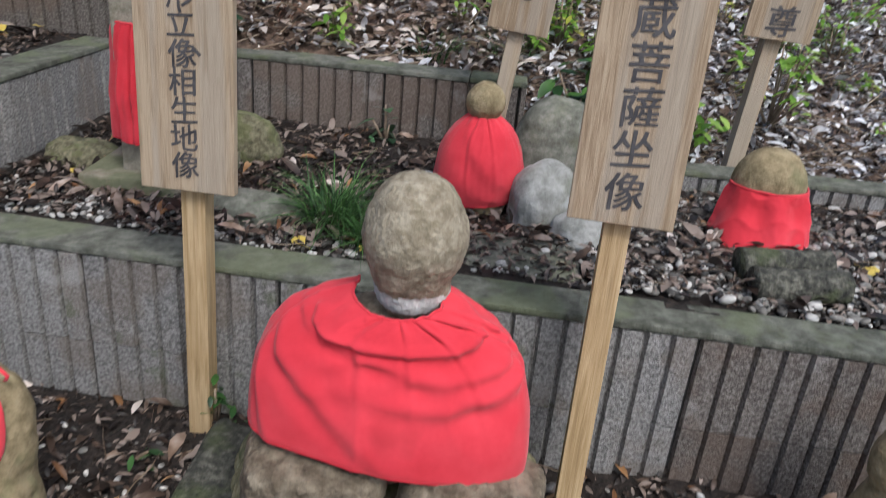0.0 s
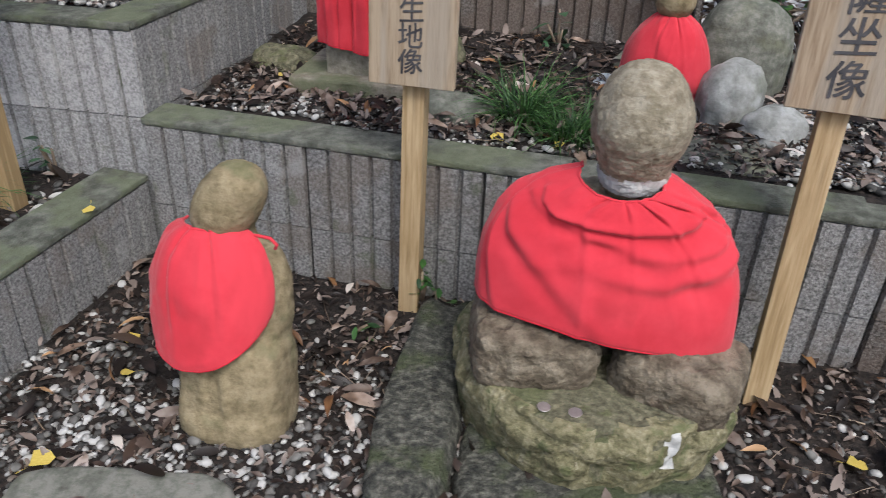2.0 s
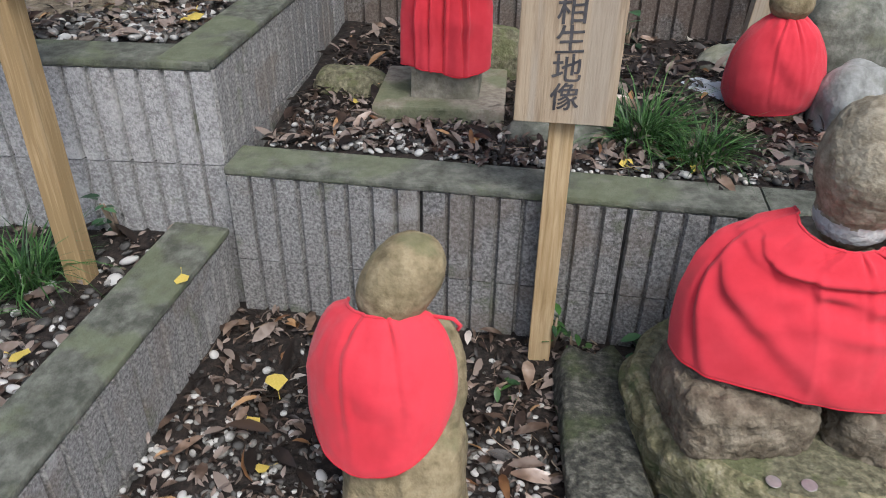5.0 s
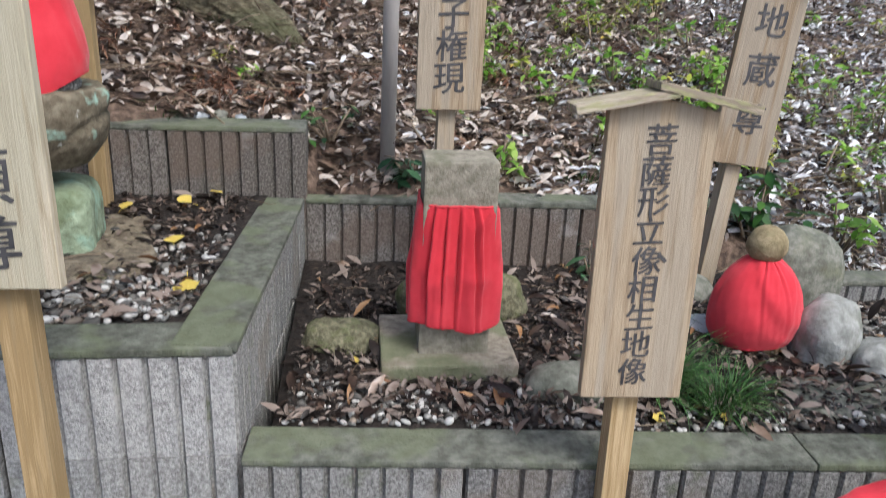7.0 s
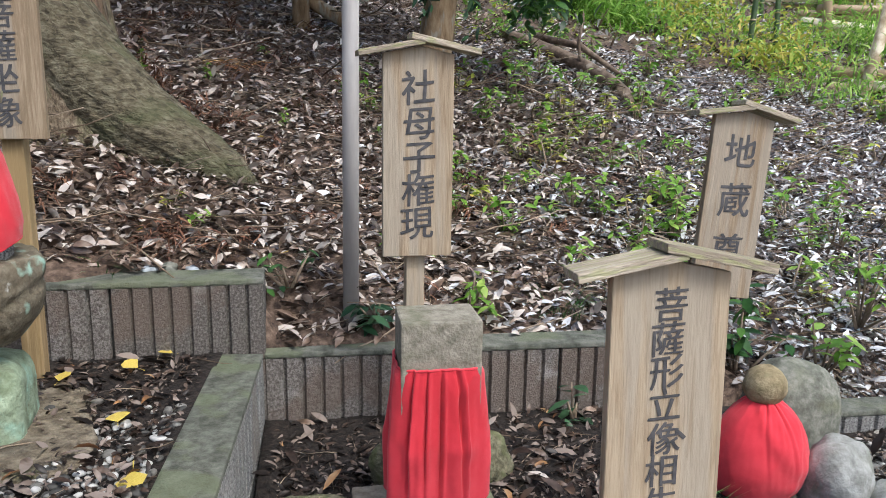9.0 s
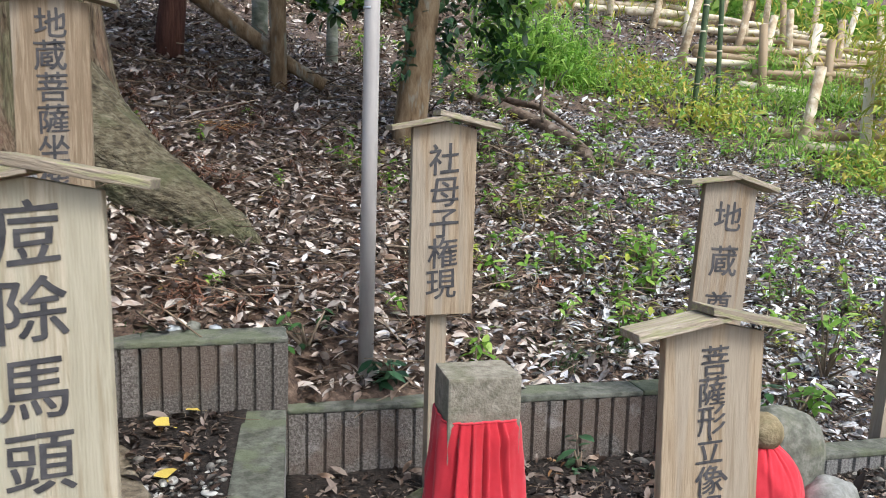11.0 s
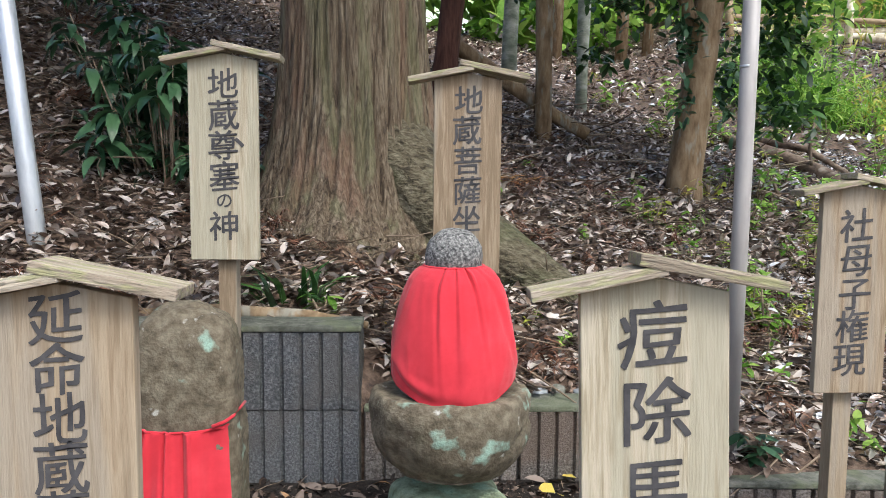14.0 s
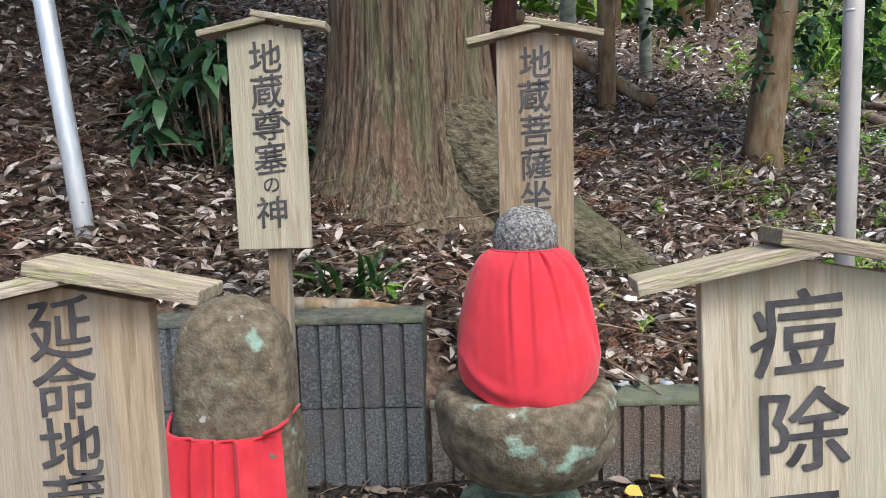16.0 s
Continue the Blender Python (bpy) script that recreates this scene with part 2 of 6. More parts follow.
LITTER = material("dry leaves", [(0.05, 0.031, 0.021), (0.18, 0.12, 0.084), (0.33, 0.255, 0.205), (0.55, 0.49, 0.44)], 14, 3, 0.28, 0.15, 60, rnd=0.8, island=True, spec=0.7)
# dark brown mulch, with some of the beds' shade put into its colour
LITTER_DARK = material("darkened dead leaves", [(0.011, 0.007, 0.005), (0.034, 0.020, 0.014), (0.085, 0.056, 0.040), (0.20, 0.16, 0.135)], 14, 3, 0.5, 0.15, 60, rnd=0.75, island=True)
# lighter copy of the dry leaves: bluish sky sheen put into the colour
LITTER_SHEEN = material("silvery sky-sheen leaves", [(0.04, 0.029, 0.024), (0.15, 0.122, 0.108), (0.33, 0.315, 0.31), (0.66, 0.665, 0.69)], 14, 3, 0.26, 0.15, 60, rnd=0.8, island=True, spec=0.8)
RUST = material("rusty cedar fronds", [(0.07, 0.028, 0.016), (0.15, 0.066, 0.038), (0.24, 0.125, 0.075)], 10, 3, 0.8, 0.1, 60, rnd=0.6, island=True)
PEBBLE = material("gravel pebbles", [(0.05, 0.048, 0.044), (0.095, 0.09, 0.082), (0.14, 0.135, 0.12), (0.20, 0.195, 0.18), (0.44, 0.435, 0.415)], 20, 4, 0.65, 0.1, 60, rnd=0.85, island=True,
                  spots=[((0.34, 0.25, 0.18), 3, 0.62, 0.5)])
YELLOW = material("yellow leaf", [(0.55, 0.40, 0.06), (0.70, 0.56, 0.14)], 12, rough=0.6, bump=0.1, rnd=0.5, island=True, trans=0.2)
GREEN = material("evergreen leaves", [(0.018, 0.05, 0.015), (0.04, 0.11, 0.025), (0.085, 0.19, 0.04)], 6, 3, 0.38, 0.1, 60, rnd=0.6, island=True, trans=0.2)
GREEN_DARK = material("dark evergreen leaves", [(0.018, 0.05, 0.024), (0.04, 0.10, 0.045), (0.08, 0.17, 0.075)], 6, 3, 0.33, 0.1, 60, rnd=0.6, island=True, trans=0.12)
GREEN_BRIGHT = material("bright seedling leaves", [(0.12, 0.26, 0.03), (0.25, 0.45, 0.07), (0.42, 0.60, 0.14)], 6, 3, 0.5, 0.1, 60, rnd=0.6, island=True, trans=0.5)
GREEN_YELLOW = material("yellowing leaves", [(0.26, 0.36, 0.04), (0.42, 0.45, 0.07), (0.55, 0.45, 0.10)], 6, 3, 0.5, 0.1, 60, rnd=0.6, island=True, trans=0.35)
GRASS = material("grass blades", [(0.02, 0.06, 0.015), (0.05, 0.13, 0.03), (0.10, 0.20, 0.06)], 6, 3, 0.5, 0.0, rnd=0.6, island=True, trans=0.2)
BAMBOO = material("cut bamboo", [(0.30, 0.22, 0.13), (0.50, 0.41, 0.28), (0.70, 0.63, 0.50)], 8, 4, 0.6, 0.15, 40, rnd=0.6)
BAMBOO_GREEN = material("green bamboo", [(0.05, 0.085, 0.035), (0.10, 0.15, 0.06)], 8, 4, 0.5, 0.1, 40, rnd=0.4)


# ---- mesh helpers ----
def mesh_from(name, verts, faces, mat, smooth=True):
    me = bpy.data.meshes.new(name)
    me.from_pydata([tuple(v) for v in verts], [], [tuple(int(i) for i in f) for f in faces])
    me.materials.append(mat)
    me.polygons.foreach_set("use_smooth", [smooth] * len(me.polygons))
    me.update()
    return me


def mesh_of(name, bm, mat, smooth=False):
    me = bpy.data.meshes.new(name)
    bmesh.ops.recalc_face_normals(bm, faces=bm.faces)
    bm.to_mesh(me)
    bm.free()
    me.materials.append(mat)
    me.polygons.foreach_set("use_smooth", [smooth] * len(me.polygons))
    return me


def part(name, me, parent, label="", m=None):
    ob = new(name, me)
    ob.parent = parent
    if m is not None:
        ob.matrix_basis = m
    return tagged(ob, label)


def thing(name, label, category, m=None, group="", kind="", me=None):
    ob = new(name, me)
    if m is not None:
        ob.matrix_basis = m
    return tagged(ob, label, category, group, kind)


def box(bm, x0, x1, y0, y1, z0, z1, bevel=0.0, jitter=0.0, seed=0):
    made = bmesh.ops.create_cube(bm, size=1.0)["verts"]
    for v in made:
        v.co = Vector(((x0 + x1) / 2 + v.co.x * (x1 - x0), (y0 + y1) / 2 + v.co.y * (y1 - y0), (z0 + z1) / 2 + v.co.z * (z1 - z0)))
    if jitter:
        r = random.Random(seed)
        for v in made:
            v.co += Vector([r.uniform(-jitter, jitter) for _ in range(3)])
    if bevel:
        edges = list({e for v in made for e in v.link_edges})
        bmesh.ops.bevel(bm, geom=edges, offset=bevel, segments=2, affect="EDGES", profile=0.6)


def boxed(name, dims, mat, bevel=0.003, jitter=0.0, seed=0):
    bm = bmesh.new()
    box(bm, *dims, bevel=bevel, jitter=jitter, seed=seed)
    return mesh_of(name, bm, mat)


def tube(points, radii, sides=12, wobble=0.0, seed=0, flute=0.0, flutes=9):
    """Verts and faces of a tapering, closed tube along a line of points."""
    r = random.Random(seed)
    verts, faces = [], []
    pts = [Vector(p) for p in points]
    for i, p in enumerate(pts):
        d = (pts[min(i + 1, len(pts) - 1)] - pts[max(i - 1, 0)]).normalized()
        side = d.cross(Vector((0.31, 0.92, 0.2))).normalized()
        up = d.cross(side)
        for k in range(sides):
            a = 2 * math.pi * k / sides
            rad = radii[i] * (1 + r.uniform(-wobble, wobble) + flute * math.sin(a * flutes + 0.5 * math.sin(i * 0.7)))
            verts.append(p + (side * math.cos(a) + up * math.sin(a)) * rad)
    for i in range(len(pts) - 1):
        for k in range(sides):
            a, b = i * sides + k, i * sides + (k + 1) % sides
            faces.append((a, b, b + sides, a + sides))
    faces.append(tuple(range(sides - 1, -1, -1)))
    faces.append(tuple(range((len(pts) - 1) * sides, len(pts) * sides)))
    return verts, faces


def blobs(name, parts, mat, voxel=0.006, rough=0.004, rough_scale=9.0, grain=0.0015, smooth=6, seed=0.0, crag=None):
    """One solid mesh out of overlapping ellipsoids and boxes (centre, radii, turn in degrees), melted together and worn."""
    bm = bmesh.new()
    for c, r, turn, *boxy in parts:
        made = bmesh.ops.create_icosphere(bm, subdivisions=4, radius=1.0)["verts"]
        if boxy:
            for v in made:
                v.co *= (abs(v.co.x) ** boxy[0] + abs(v.co.y) ** boxy[0] + abs(v.co.z) ** boxy[0]) ** (-1 / boxy[0])
        m = Matrix.LocRotScale(c, Euler([radians(a) for a in turn]), r)
        for v in made:
            v.co = m @ v.co
    tmp = new("carving", mesh_of("carving", bm, mat, True))
    mod = tmp.modifiers.new("melt", "REMESH")
    mod.mode, mod.voxel_size = "VOXEL", voxel
    sm = tmp.modifiers.new("wear", "SMOOTH")
    sm.iterations = smooth
    me = bpy.data.meshes.new_from_object(tmp.evaluated_get(bpy.context.evaluated_depsgraph_get()))
    bpy.data.objects.remove(tmp)
    co, no = np.zeros(len(me.vertices) * 3), np.zeros(len(me.vertices) * 3)
    me.vertices.foreach_get("co", co)
    me.vertices.foreach_get("normal", no)
    co, no = co.reshape(-1, 3), no.reshape(-1, 3)
    lift = np.zeros(len(co))
    for i, c in enumerate(co):
        q = Vector(c) * rough_scale + Vector((seed, seed * 1.7, -seed))
        if crag and c[2] < crag[0]:
            lift[i] = -crag[1] * max(0.0, 0.22 - abs(noise.noise(q * 0.9 + Vector((3, 1, 2))))) / 0.22 - 0.5 * crag[1] * max(0.0, 0.15 - abs(noise.noise(Vector((q.x * 1.5, q.y * 1.5, q.z * 4))))) / 0.15
        lift[i] += noise.noise(q) * rough + noise.noise(q * 3.1) * rough * 0.4 + noise.noise(q * 9.7) * grain
    me.vertices.foreach_set("co", (co + no * lift[:, None]).reshape(-1))
    me.name = name
    me.materials.clear()
    me.materials.append(mat)
    me.polygons.foreach_set("use_smooth", [True] * len(me.polygons))
    me.update()
    return me


def rock(name, size, mat, seed, rough=0.16, flat=0.0, sub=4, power=2.6, upright=None):
    """A natural stone: a rounded block with lumps; its base is at z = 0 of the mesh, sunk a little."""
    bm = bmesh.new()
    bmesh.ops.create_icosphere(bm, subdivisions=sub, radius=1.0)
    for v in bm.verts:
        d = v.co.normalized()
        up = upright or power
        k = ((abs(d.x) ** power + abs(d.y) ** power) ** (up / power) + abs(d.z) ** up) ** (-1 / up)
        q = d * 1.3 + Vector((seed * 3.7, seed, -seed))
        k *= 1 + rough * noise.noise(q) + rough * 0.5 * noise.noise(q * 2.6) + rough * 0.22 * noise.noise(q * 8) + rough * 0.1 * noise.noise(q * 21)
        v.co = Vector((d.x * k * size[0] / 2, d.y * k * size[1] / 2, max(d.z * k, -0.6) * size[2] / 2))
        if flat and v.co.z > size[2] / 2 * (1 - flat):
            v.co.z = size[2] / 2 * (1 - flat) + (v.co.z - size[2] / 2 * (1 - flat)) * 0.25
    lo = min(v.co.z for v in bm.verts)
    for v in bm.verts:
        v.co.z -= lo + 0.01
    return mesh_of(name, bm, mat, True)


def scatter(name, base_verts, base_faces, mats, mat, smooth=True):
    """Many small copies of one shape joined into one mesh. mats: an array of 4 x 4 matrices."""
    bv = np.asarray(base_verts, float)
    mats = np.asarray(mats, float)
    n, k = len(mats), len(bv)
    hv = np.c_[bv, np.ones(k)]
    verts = np.einsum("nij,kj->nki", mats[:, :3, :], hv).reshape(-1, 3)
    sizes = [len(f) for f in base_faces]
    flat = np.concatenate([np.asarray(f) for f in base_faces])
    loops = (flat[None, :] + (np.arange(n) * k)[:, None]).reshape(-1)
    totals = np.tile(sizes, n)
    starts = np.concatenate([[0], np.cumsum(totals)[:-1]])
    me = bpy.data.meshes.new(name)
    me.vertices.add(n * k)
    me.vertices.foreach_set("co", verts.reshape(-1))
    me.loops.add(len(loops))
    me.loops.foreach_set("vertex_index", loops.astype(np.int32))
    me.polygons.add(len(totals))
    me.polygons.foreach_set("loop_start", starts.astype(np.int32))
    me.polygons.foreach_set("loop_total", totals.astype(np.int32))
    me.polygons.foreach_set("use_smooth", np.full(len(totals), smooth))
    me.materials.append(mat)
    me.update(calc_edges=True)
    me.validate()
    return me


# ---- plan: terraces of ribbed concrete block cut into a slope ----
L0, L0B, L1, L2 = 0.0, 0.165, 0.343, 0.538       # soil levels of the beds
W1A, W1B = (-1.105, 1.375), (2.3, 1.078)          # line of the long front wall


def w1_y(x):
    return W1A[1] + (x - W1A[0]) * (W1B[1] - W1A[1]) / (W1B[0] - W1A[0])


def hill(x, y):
    far = 25 * (1 - math.exp(-max(0.0, y - 2.43) / 25)) if y > 2.43 else y - 2.43
    z = 0.63 + 0.34 * far - 0.2 * 8 * math.tanh((x + 0.8) / 8)
    z += 0.3 * max(0.0, -(x + 2.3)) * min(1.0, max(0.0, (y - 2.6) / 1.2))
    top = 0.955 if x < -1.79 else 0.755 if x < -1.0 else 0.55 if x < 0.25 else 0.42
    z = min(z, top + 0.9 * max(0.0, y - (2.4 if x < 0.25 else 2.03)))
    z += 0.17 * max(0.0, y - 7.5) * min(1.0, max(0.0, (x - 1.0) / 3.0))
    z += 0.05 * min(1.0, max(0.0, y - 2.3)) * noise.noise((x * 0.9, y * 0.9, 0.3)) + 0.02 * noise.noise((x * 3, y * 3, 1.3))
    return z


def path_z(x):
    return -0.36 + 0.16 * min(1.0, max(0.0, -x / 1.7))


def back_y(x):
    """The line at which the slope begins, along the backs of the rear walls."""
    return 2.0 if x > 0.42 else 2.36


def ground_z(x, y):
    b = back_y(x) if x > 0.3 else 2.36
    if y >= b:
        return hill(x, max(y, b))
    if y < 0.2:
        return path_z(x) + 0.01 * noise.noise((x * 2, y * 2, 4))
    return path_z(x) - 0.02


def axis(parts):
    out = []
    for a, b, n in parts:
        out += [a + (b - a) * i / n for i in range(n)]
    return out + [parts[-1][1]]


gx = axis([(-70, -12, 14), (-12, -4, 20), (-4, 3, 90), (3, 14, 36), (14, 70, 16)])
gy = axis([(-70, -3, 12), (-3, 1.99, 12), (1.99, 2.0, 1), (2.0, 2.355, 3), (2.355, 2.36, 1), (2.36, 7, 66), (7, 18, 40), (18, 80, 20)])
verts = [(x, y, ground_z(x, y)) for y in gy for x in gx]
nx = len(gx)
faces = [(j * nx + i, j * nx + i + 1, (j + 1) * nx + i + 1, (j + 1) * nx + i) for j in range(len(gy) - 1) for i in range(nx - 1)]
thing("ground", "sloping woodland soil under leaf litter", "ground", kind="structure", me=mesh_from("ground", verts, faces, HUMUS))


def bed(name, corners, z, label, step=0.03, mat=None, rise=0.0):
    """A soil surface with small unevenness inside a four-sided outline, with sides that go down into the earth."""
    a, b, c, d = [Vector((*p, 0)) for p in corners]
    nu, nv = max(2, int((b - a).length / step)), max(2, int((d - a).length / step))
    vs = []
    for j in range(nv + 1):
        for i in range(nu + 1):
            u, v = i / nu, j / nv
            p = a.lerp(b, u).lerp(d.lerp(c, u), v)
            h = 0.012 * noise.noise((p.x * 5, p.y * 5, 2)) + 0.005 * noise.noise((p.x * 19, p.y * 19, 5))
            vs.append((p.x, p.y, z + h + rise * v))
    fs = [(j * (nu + 1) + i, j * (nu + 1) + i + 1, (j + 1) * (nu + 1) + i + 1, (j + 1) * (nu + 1) + i) for j in range(nv) for i in range(nu)]
    rim = [i for i in range(nu + 1)] + [(j + 1) * (nu + 1) - 1 for j in range(1, nv + 1)] + [nv * (nu + 1) + i for i in range(nu - 1, -1, -1)] + [j * (nu + 1) for j in range(nv - 1, 0, -1)]
    base = len(vs)
    for i in rim:
        vs.append((vs[i][0], vs[i][1], -0.45))
    for k in range(len(rim)):
        k2 = (k + 1) % len(rim)
        fs.append((rim[k], base + k, base + k2, rim[k2]))
    return thing(name, label, "soil bed", kind="structure", me=mesh_from(name, vs, fs, mat or SOIL))


bed("soil_bed_1", [(-1.16, 0.42), (2.3, 0.42), (2.3, 1.10), (-1.16, 1.40)], L0, "dark soil bed with pebbles and dead leaves")
bed("soil_bed_2", [(-3.2, 0.42), (-1.27, 0.42), (-1.27, 1.42), (-3.2, 1.42)], L0B, "raised soil bed with pebbles and dead leaves")
bed("soil_bed_3", [(-1.06, 1.45), (2.3, 1.15), (2.3, 1.99), (-1.02, 2.34)], L1, "terrace soil bed of dark earth and leaves", rise=0.02)
bed("soil_bed_4", [(-3.2, 1.5), (-1.2, 1.5), (-1.12, 2.34), (-3.2, 2.34)], L2, "upper terrace soil bed of dark earth and gravel", rise=0.015)


# ---- ribbed block walls ----
BL, BH, PITCH, GROOVE, DEEP = 0.397, 0.197, 0.0496, 0.011, 0.011


def block_mesh(name, length, height, thick, mat):
    """A hollow-wall block with vertical ribs on its face: x along the wall, face towards -y."""
    n = max(1, round(length / PITCH))
    w = length / n
    front = []
    for i in range(n):
        a = i * w
        g = GROOVE if 0 < i else GROOVE * 0.6
        front += [(a + g * 0.25, DEEP), (a + g * 0.75, 0.0), (a + w - g * 0.35, 0.0), (a + w - g * 0.1, DEEP)]
    ring = front + [(length, thick), (0.0, thick)]
    k = len(ring)
    vs = [(x, y, 0.0) for x, y in ring] + [(x, y, height) for x, y in ring]
    fs = [(i, (i + 1) % k, k + (i + 1) % k, k + i) for i in range(k)] + [tuple(range(k - 1, -1, -1)), tuple(range(k, 2 * k))]
    return mesh_from(name, vs, fs, mat, False)


block_cache = {}
wall_rng = random.Random(3)


def block_wall(name, a, b, z_top, courses, label, thick=0.105, cap=0.016, first=None, cap_extend=(0.0, 0.0), mat=None, brown_from=None):
    """A wall from a to b (seen from the side on its right hand), laid of blocks from the top course down, with a coping."""
    a, b = Vector((*a, 0)), Vector((*b, 0))
    length = (b - a).length
    ang = math.degrees(math.atan2(b.y - a.y, b.x - a.x))
    w = thing(name, label, "retaining wall", pose(a.x, a.y, 0, 0, 0, ang), kind="structure")
    core = boxed("mortar_core", (0.002, length - 0.002, DEEP + 0.003, thick - 0.006, z_top - cap - courses * 0.2, z_top - cap - 0.001), MORTAR, 0)
    part("mortar_core", core, w)
    for c in range(courses):
        x = 0.0
        z1 = z_top - cap - 0.2 * c
        h = BH
        while x < length - 0.02:
            bl = min(BL if not (x == 0 and first) else first, length - x)
            use = BLOCK_BROWN if brown_from is not None and x + bl / 2 > brown_from else mat or BLOCK
            key = (round(bl, 3), thick, use.name)
            if key not in block_cache:
                block_cache[key] = block_mesh("block", bl, h, thick, use)
            part("block", block_cache[key], w, m=pose(x, wall_rng.uniform(-0.0015, 0.0015), z1 - h - 0.0015))
            x += bl + 0.003
    bm = bmesh.new()
    x = -cap_extend[0]
    while x < length + cap_extend[1] - 0.02:
        bl = min(1.05, length + cap_extend[1] - x)
        bm = bmesh.new()
        box(bm, x + 0.0008, x + bl - 0.0008, -0.001, thick + 0.002, z_top - cap, z_top, bevel=0.005)
        for v in bm.verts:
            v.co.z += 0.002 * noise.noise((v.co.x * 9, v.co.y * 9, z_top))
        part("coping", mesh_of("coping", bm, COPING), w, m=pose(0, 0, wall_rng.uniform(-0.001, 0.001)))
        x += bl
    return w


block_wall("wall_1", W1A, W1B, 0.35, 3, "long low retaining wall of grey ribbed concrete blocks", brown_from=1.65)
block_wall("wall_2", (-3.2, 1.42), (-1.112, 1.41), 0.55, 4, "upper retaining wall of pale grey ribbed concrete blocks", first=0.088, mat=BLOCK_PALE)
block_wall("wall_3", (-1.107, 1.413), (-1.02, 2.315), 0.553, 3, "side retaining wall of ribbed concrete blocks with mossy coping", thick=0.11)
block_wall("wall_4", (-1.24, 0.40), (-1.115, 1.385), 0.203, 2, "low dividing wall of ribbed concrete blocks", thick=0.12, first=0.19)
block_wall("wall_5", (-1.018, 2.32), (0.20, 2.25), 0.55, 2, "rear retaining wall of brown-grey ribbed concrete blocks", mat=BLOCK_BROWN)
block_wall("wall_6", (-1.785, 2.335), (-1.012, 2.325), 0.75, 2, "rear retaining wall of brown-grey ribbed concrete blocks below the slope", thick=0.12, mat=BLOCK_BROWN)
block_wall("wall_7", (-3.2, 2.335), (-1.79, 2.33), 0.957, 3, "tall rear retaining wall of blue-grey ribbed concrete blocks", thick=0.14, first=0.205, mat=BLOCK_BLUE)
block_wall("wall_8", (0.42, 2.0), (2.3, 1.93), 0.415, 1, "low kerb of ribbed concrete blocks below the slope", thick=0.085)
block_wall("wall_9", (-3.2, 0.40), (-1.245, 0.40), 0.19, 2, "front kerb wall of ribbed concrete blocks")
block_wall("wall_10", (-1.115, 0.40), (2.3, 0.40), 0.02, 2, "front kerb of ribbed concrete blocks along the path")


# ---- signs: small roofed boards on posts ----
glyphs = {}


def glyph(ch, size):
    """One brushed character as a flat mesh in the plane y = 0, hanging down from z = 0."""
    if (ch, size) in glyphs:
        return glyphs[ch, size]
    cu = bpy.data.curves.new("glyph", "FONT")
    cu.body, cu.size, cu.align_x, cu.offset, cu.resolution_u = ch, size, "CENTER", 0.0, 3
    ob = new("glyph", cu)
    me = bpy.data.meshes.new_from_object(ob.evaluated_get(bpy.context.evaluated_depsgraph_get()))
    r = random.Random(ord(ch))
    skew = r.uniform(0.06, 0.12)
    vs = []
    for v in me.vertices:
        x, z = v.co.x, v.co.y
        if ch == "、":
            x, z = x + size * 0.78, z + size * 0.35
        wob = 0.03 * size * noise.noise((x / size * 3, z / size * 3, ord(ch) % 97))
        vs.append((x + wob, 0.0, z + x * skew - wob - size * 0.86))
    one, base = [tuple(p.vertices) for p in me.polygons], list(vs)
    vs, fs = [], []
    for k, (dx, dz) in enumerate(((-1, -0.6), (1, -0.5), (1, 0.6), (-1, 0.5), (0, 0))):
        fs += [tuple(i + len(vs) for i in f) for f in one]
        vs += [(x + dx * 0.011 * size, y - 0.00007 * k, z + dz * 0.011 * size) for x, y, z in base]
    bpy.data.objects.remove(ob)
    bpy.data.curves.remove(cu)
    bpy.data.meshes.remove(me)
    glyphs[ch, size] = mesh_from("character", vs, fs, INK, False)
    return glyphs[ch, size]


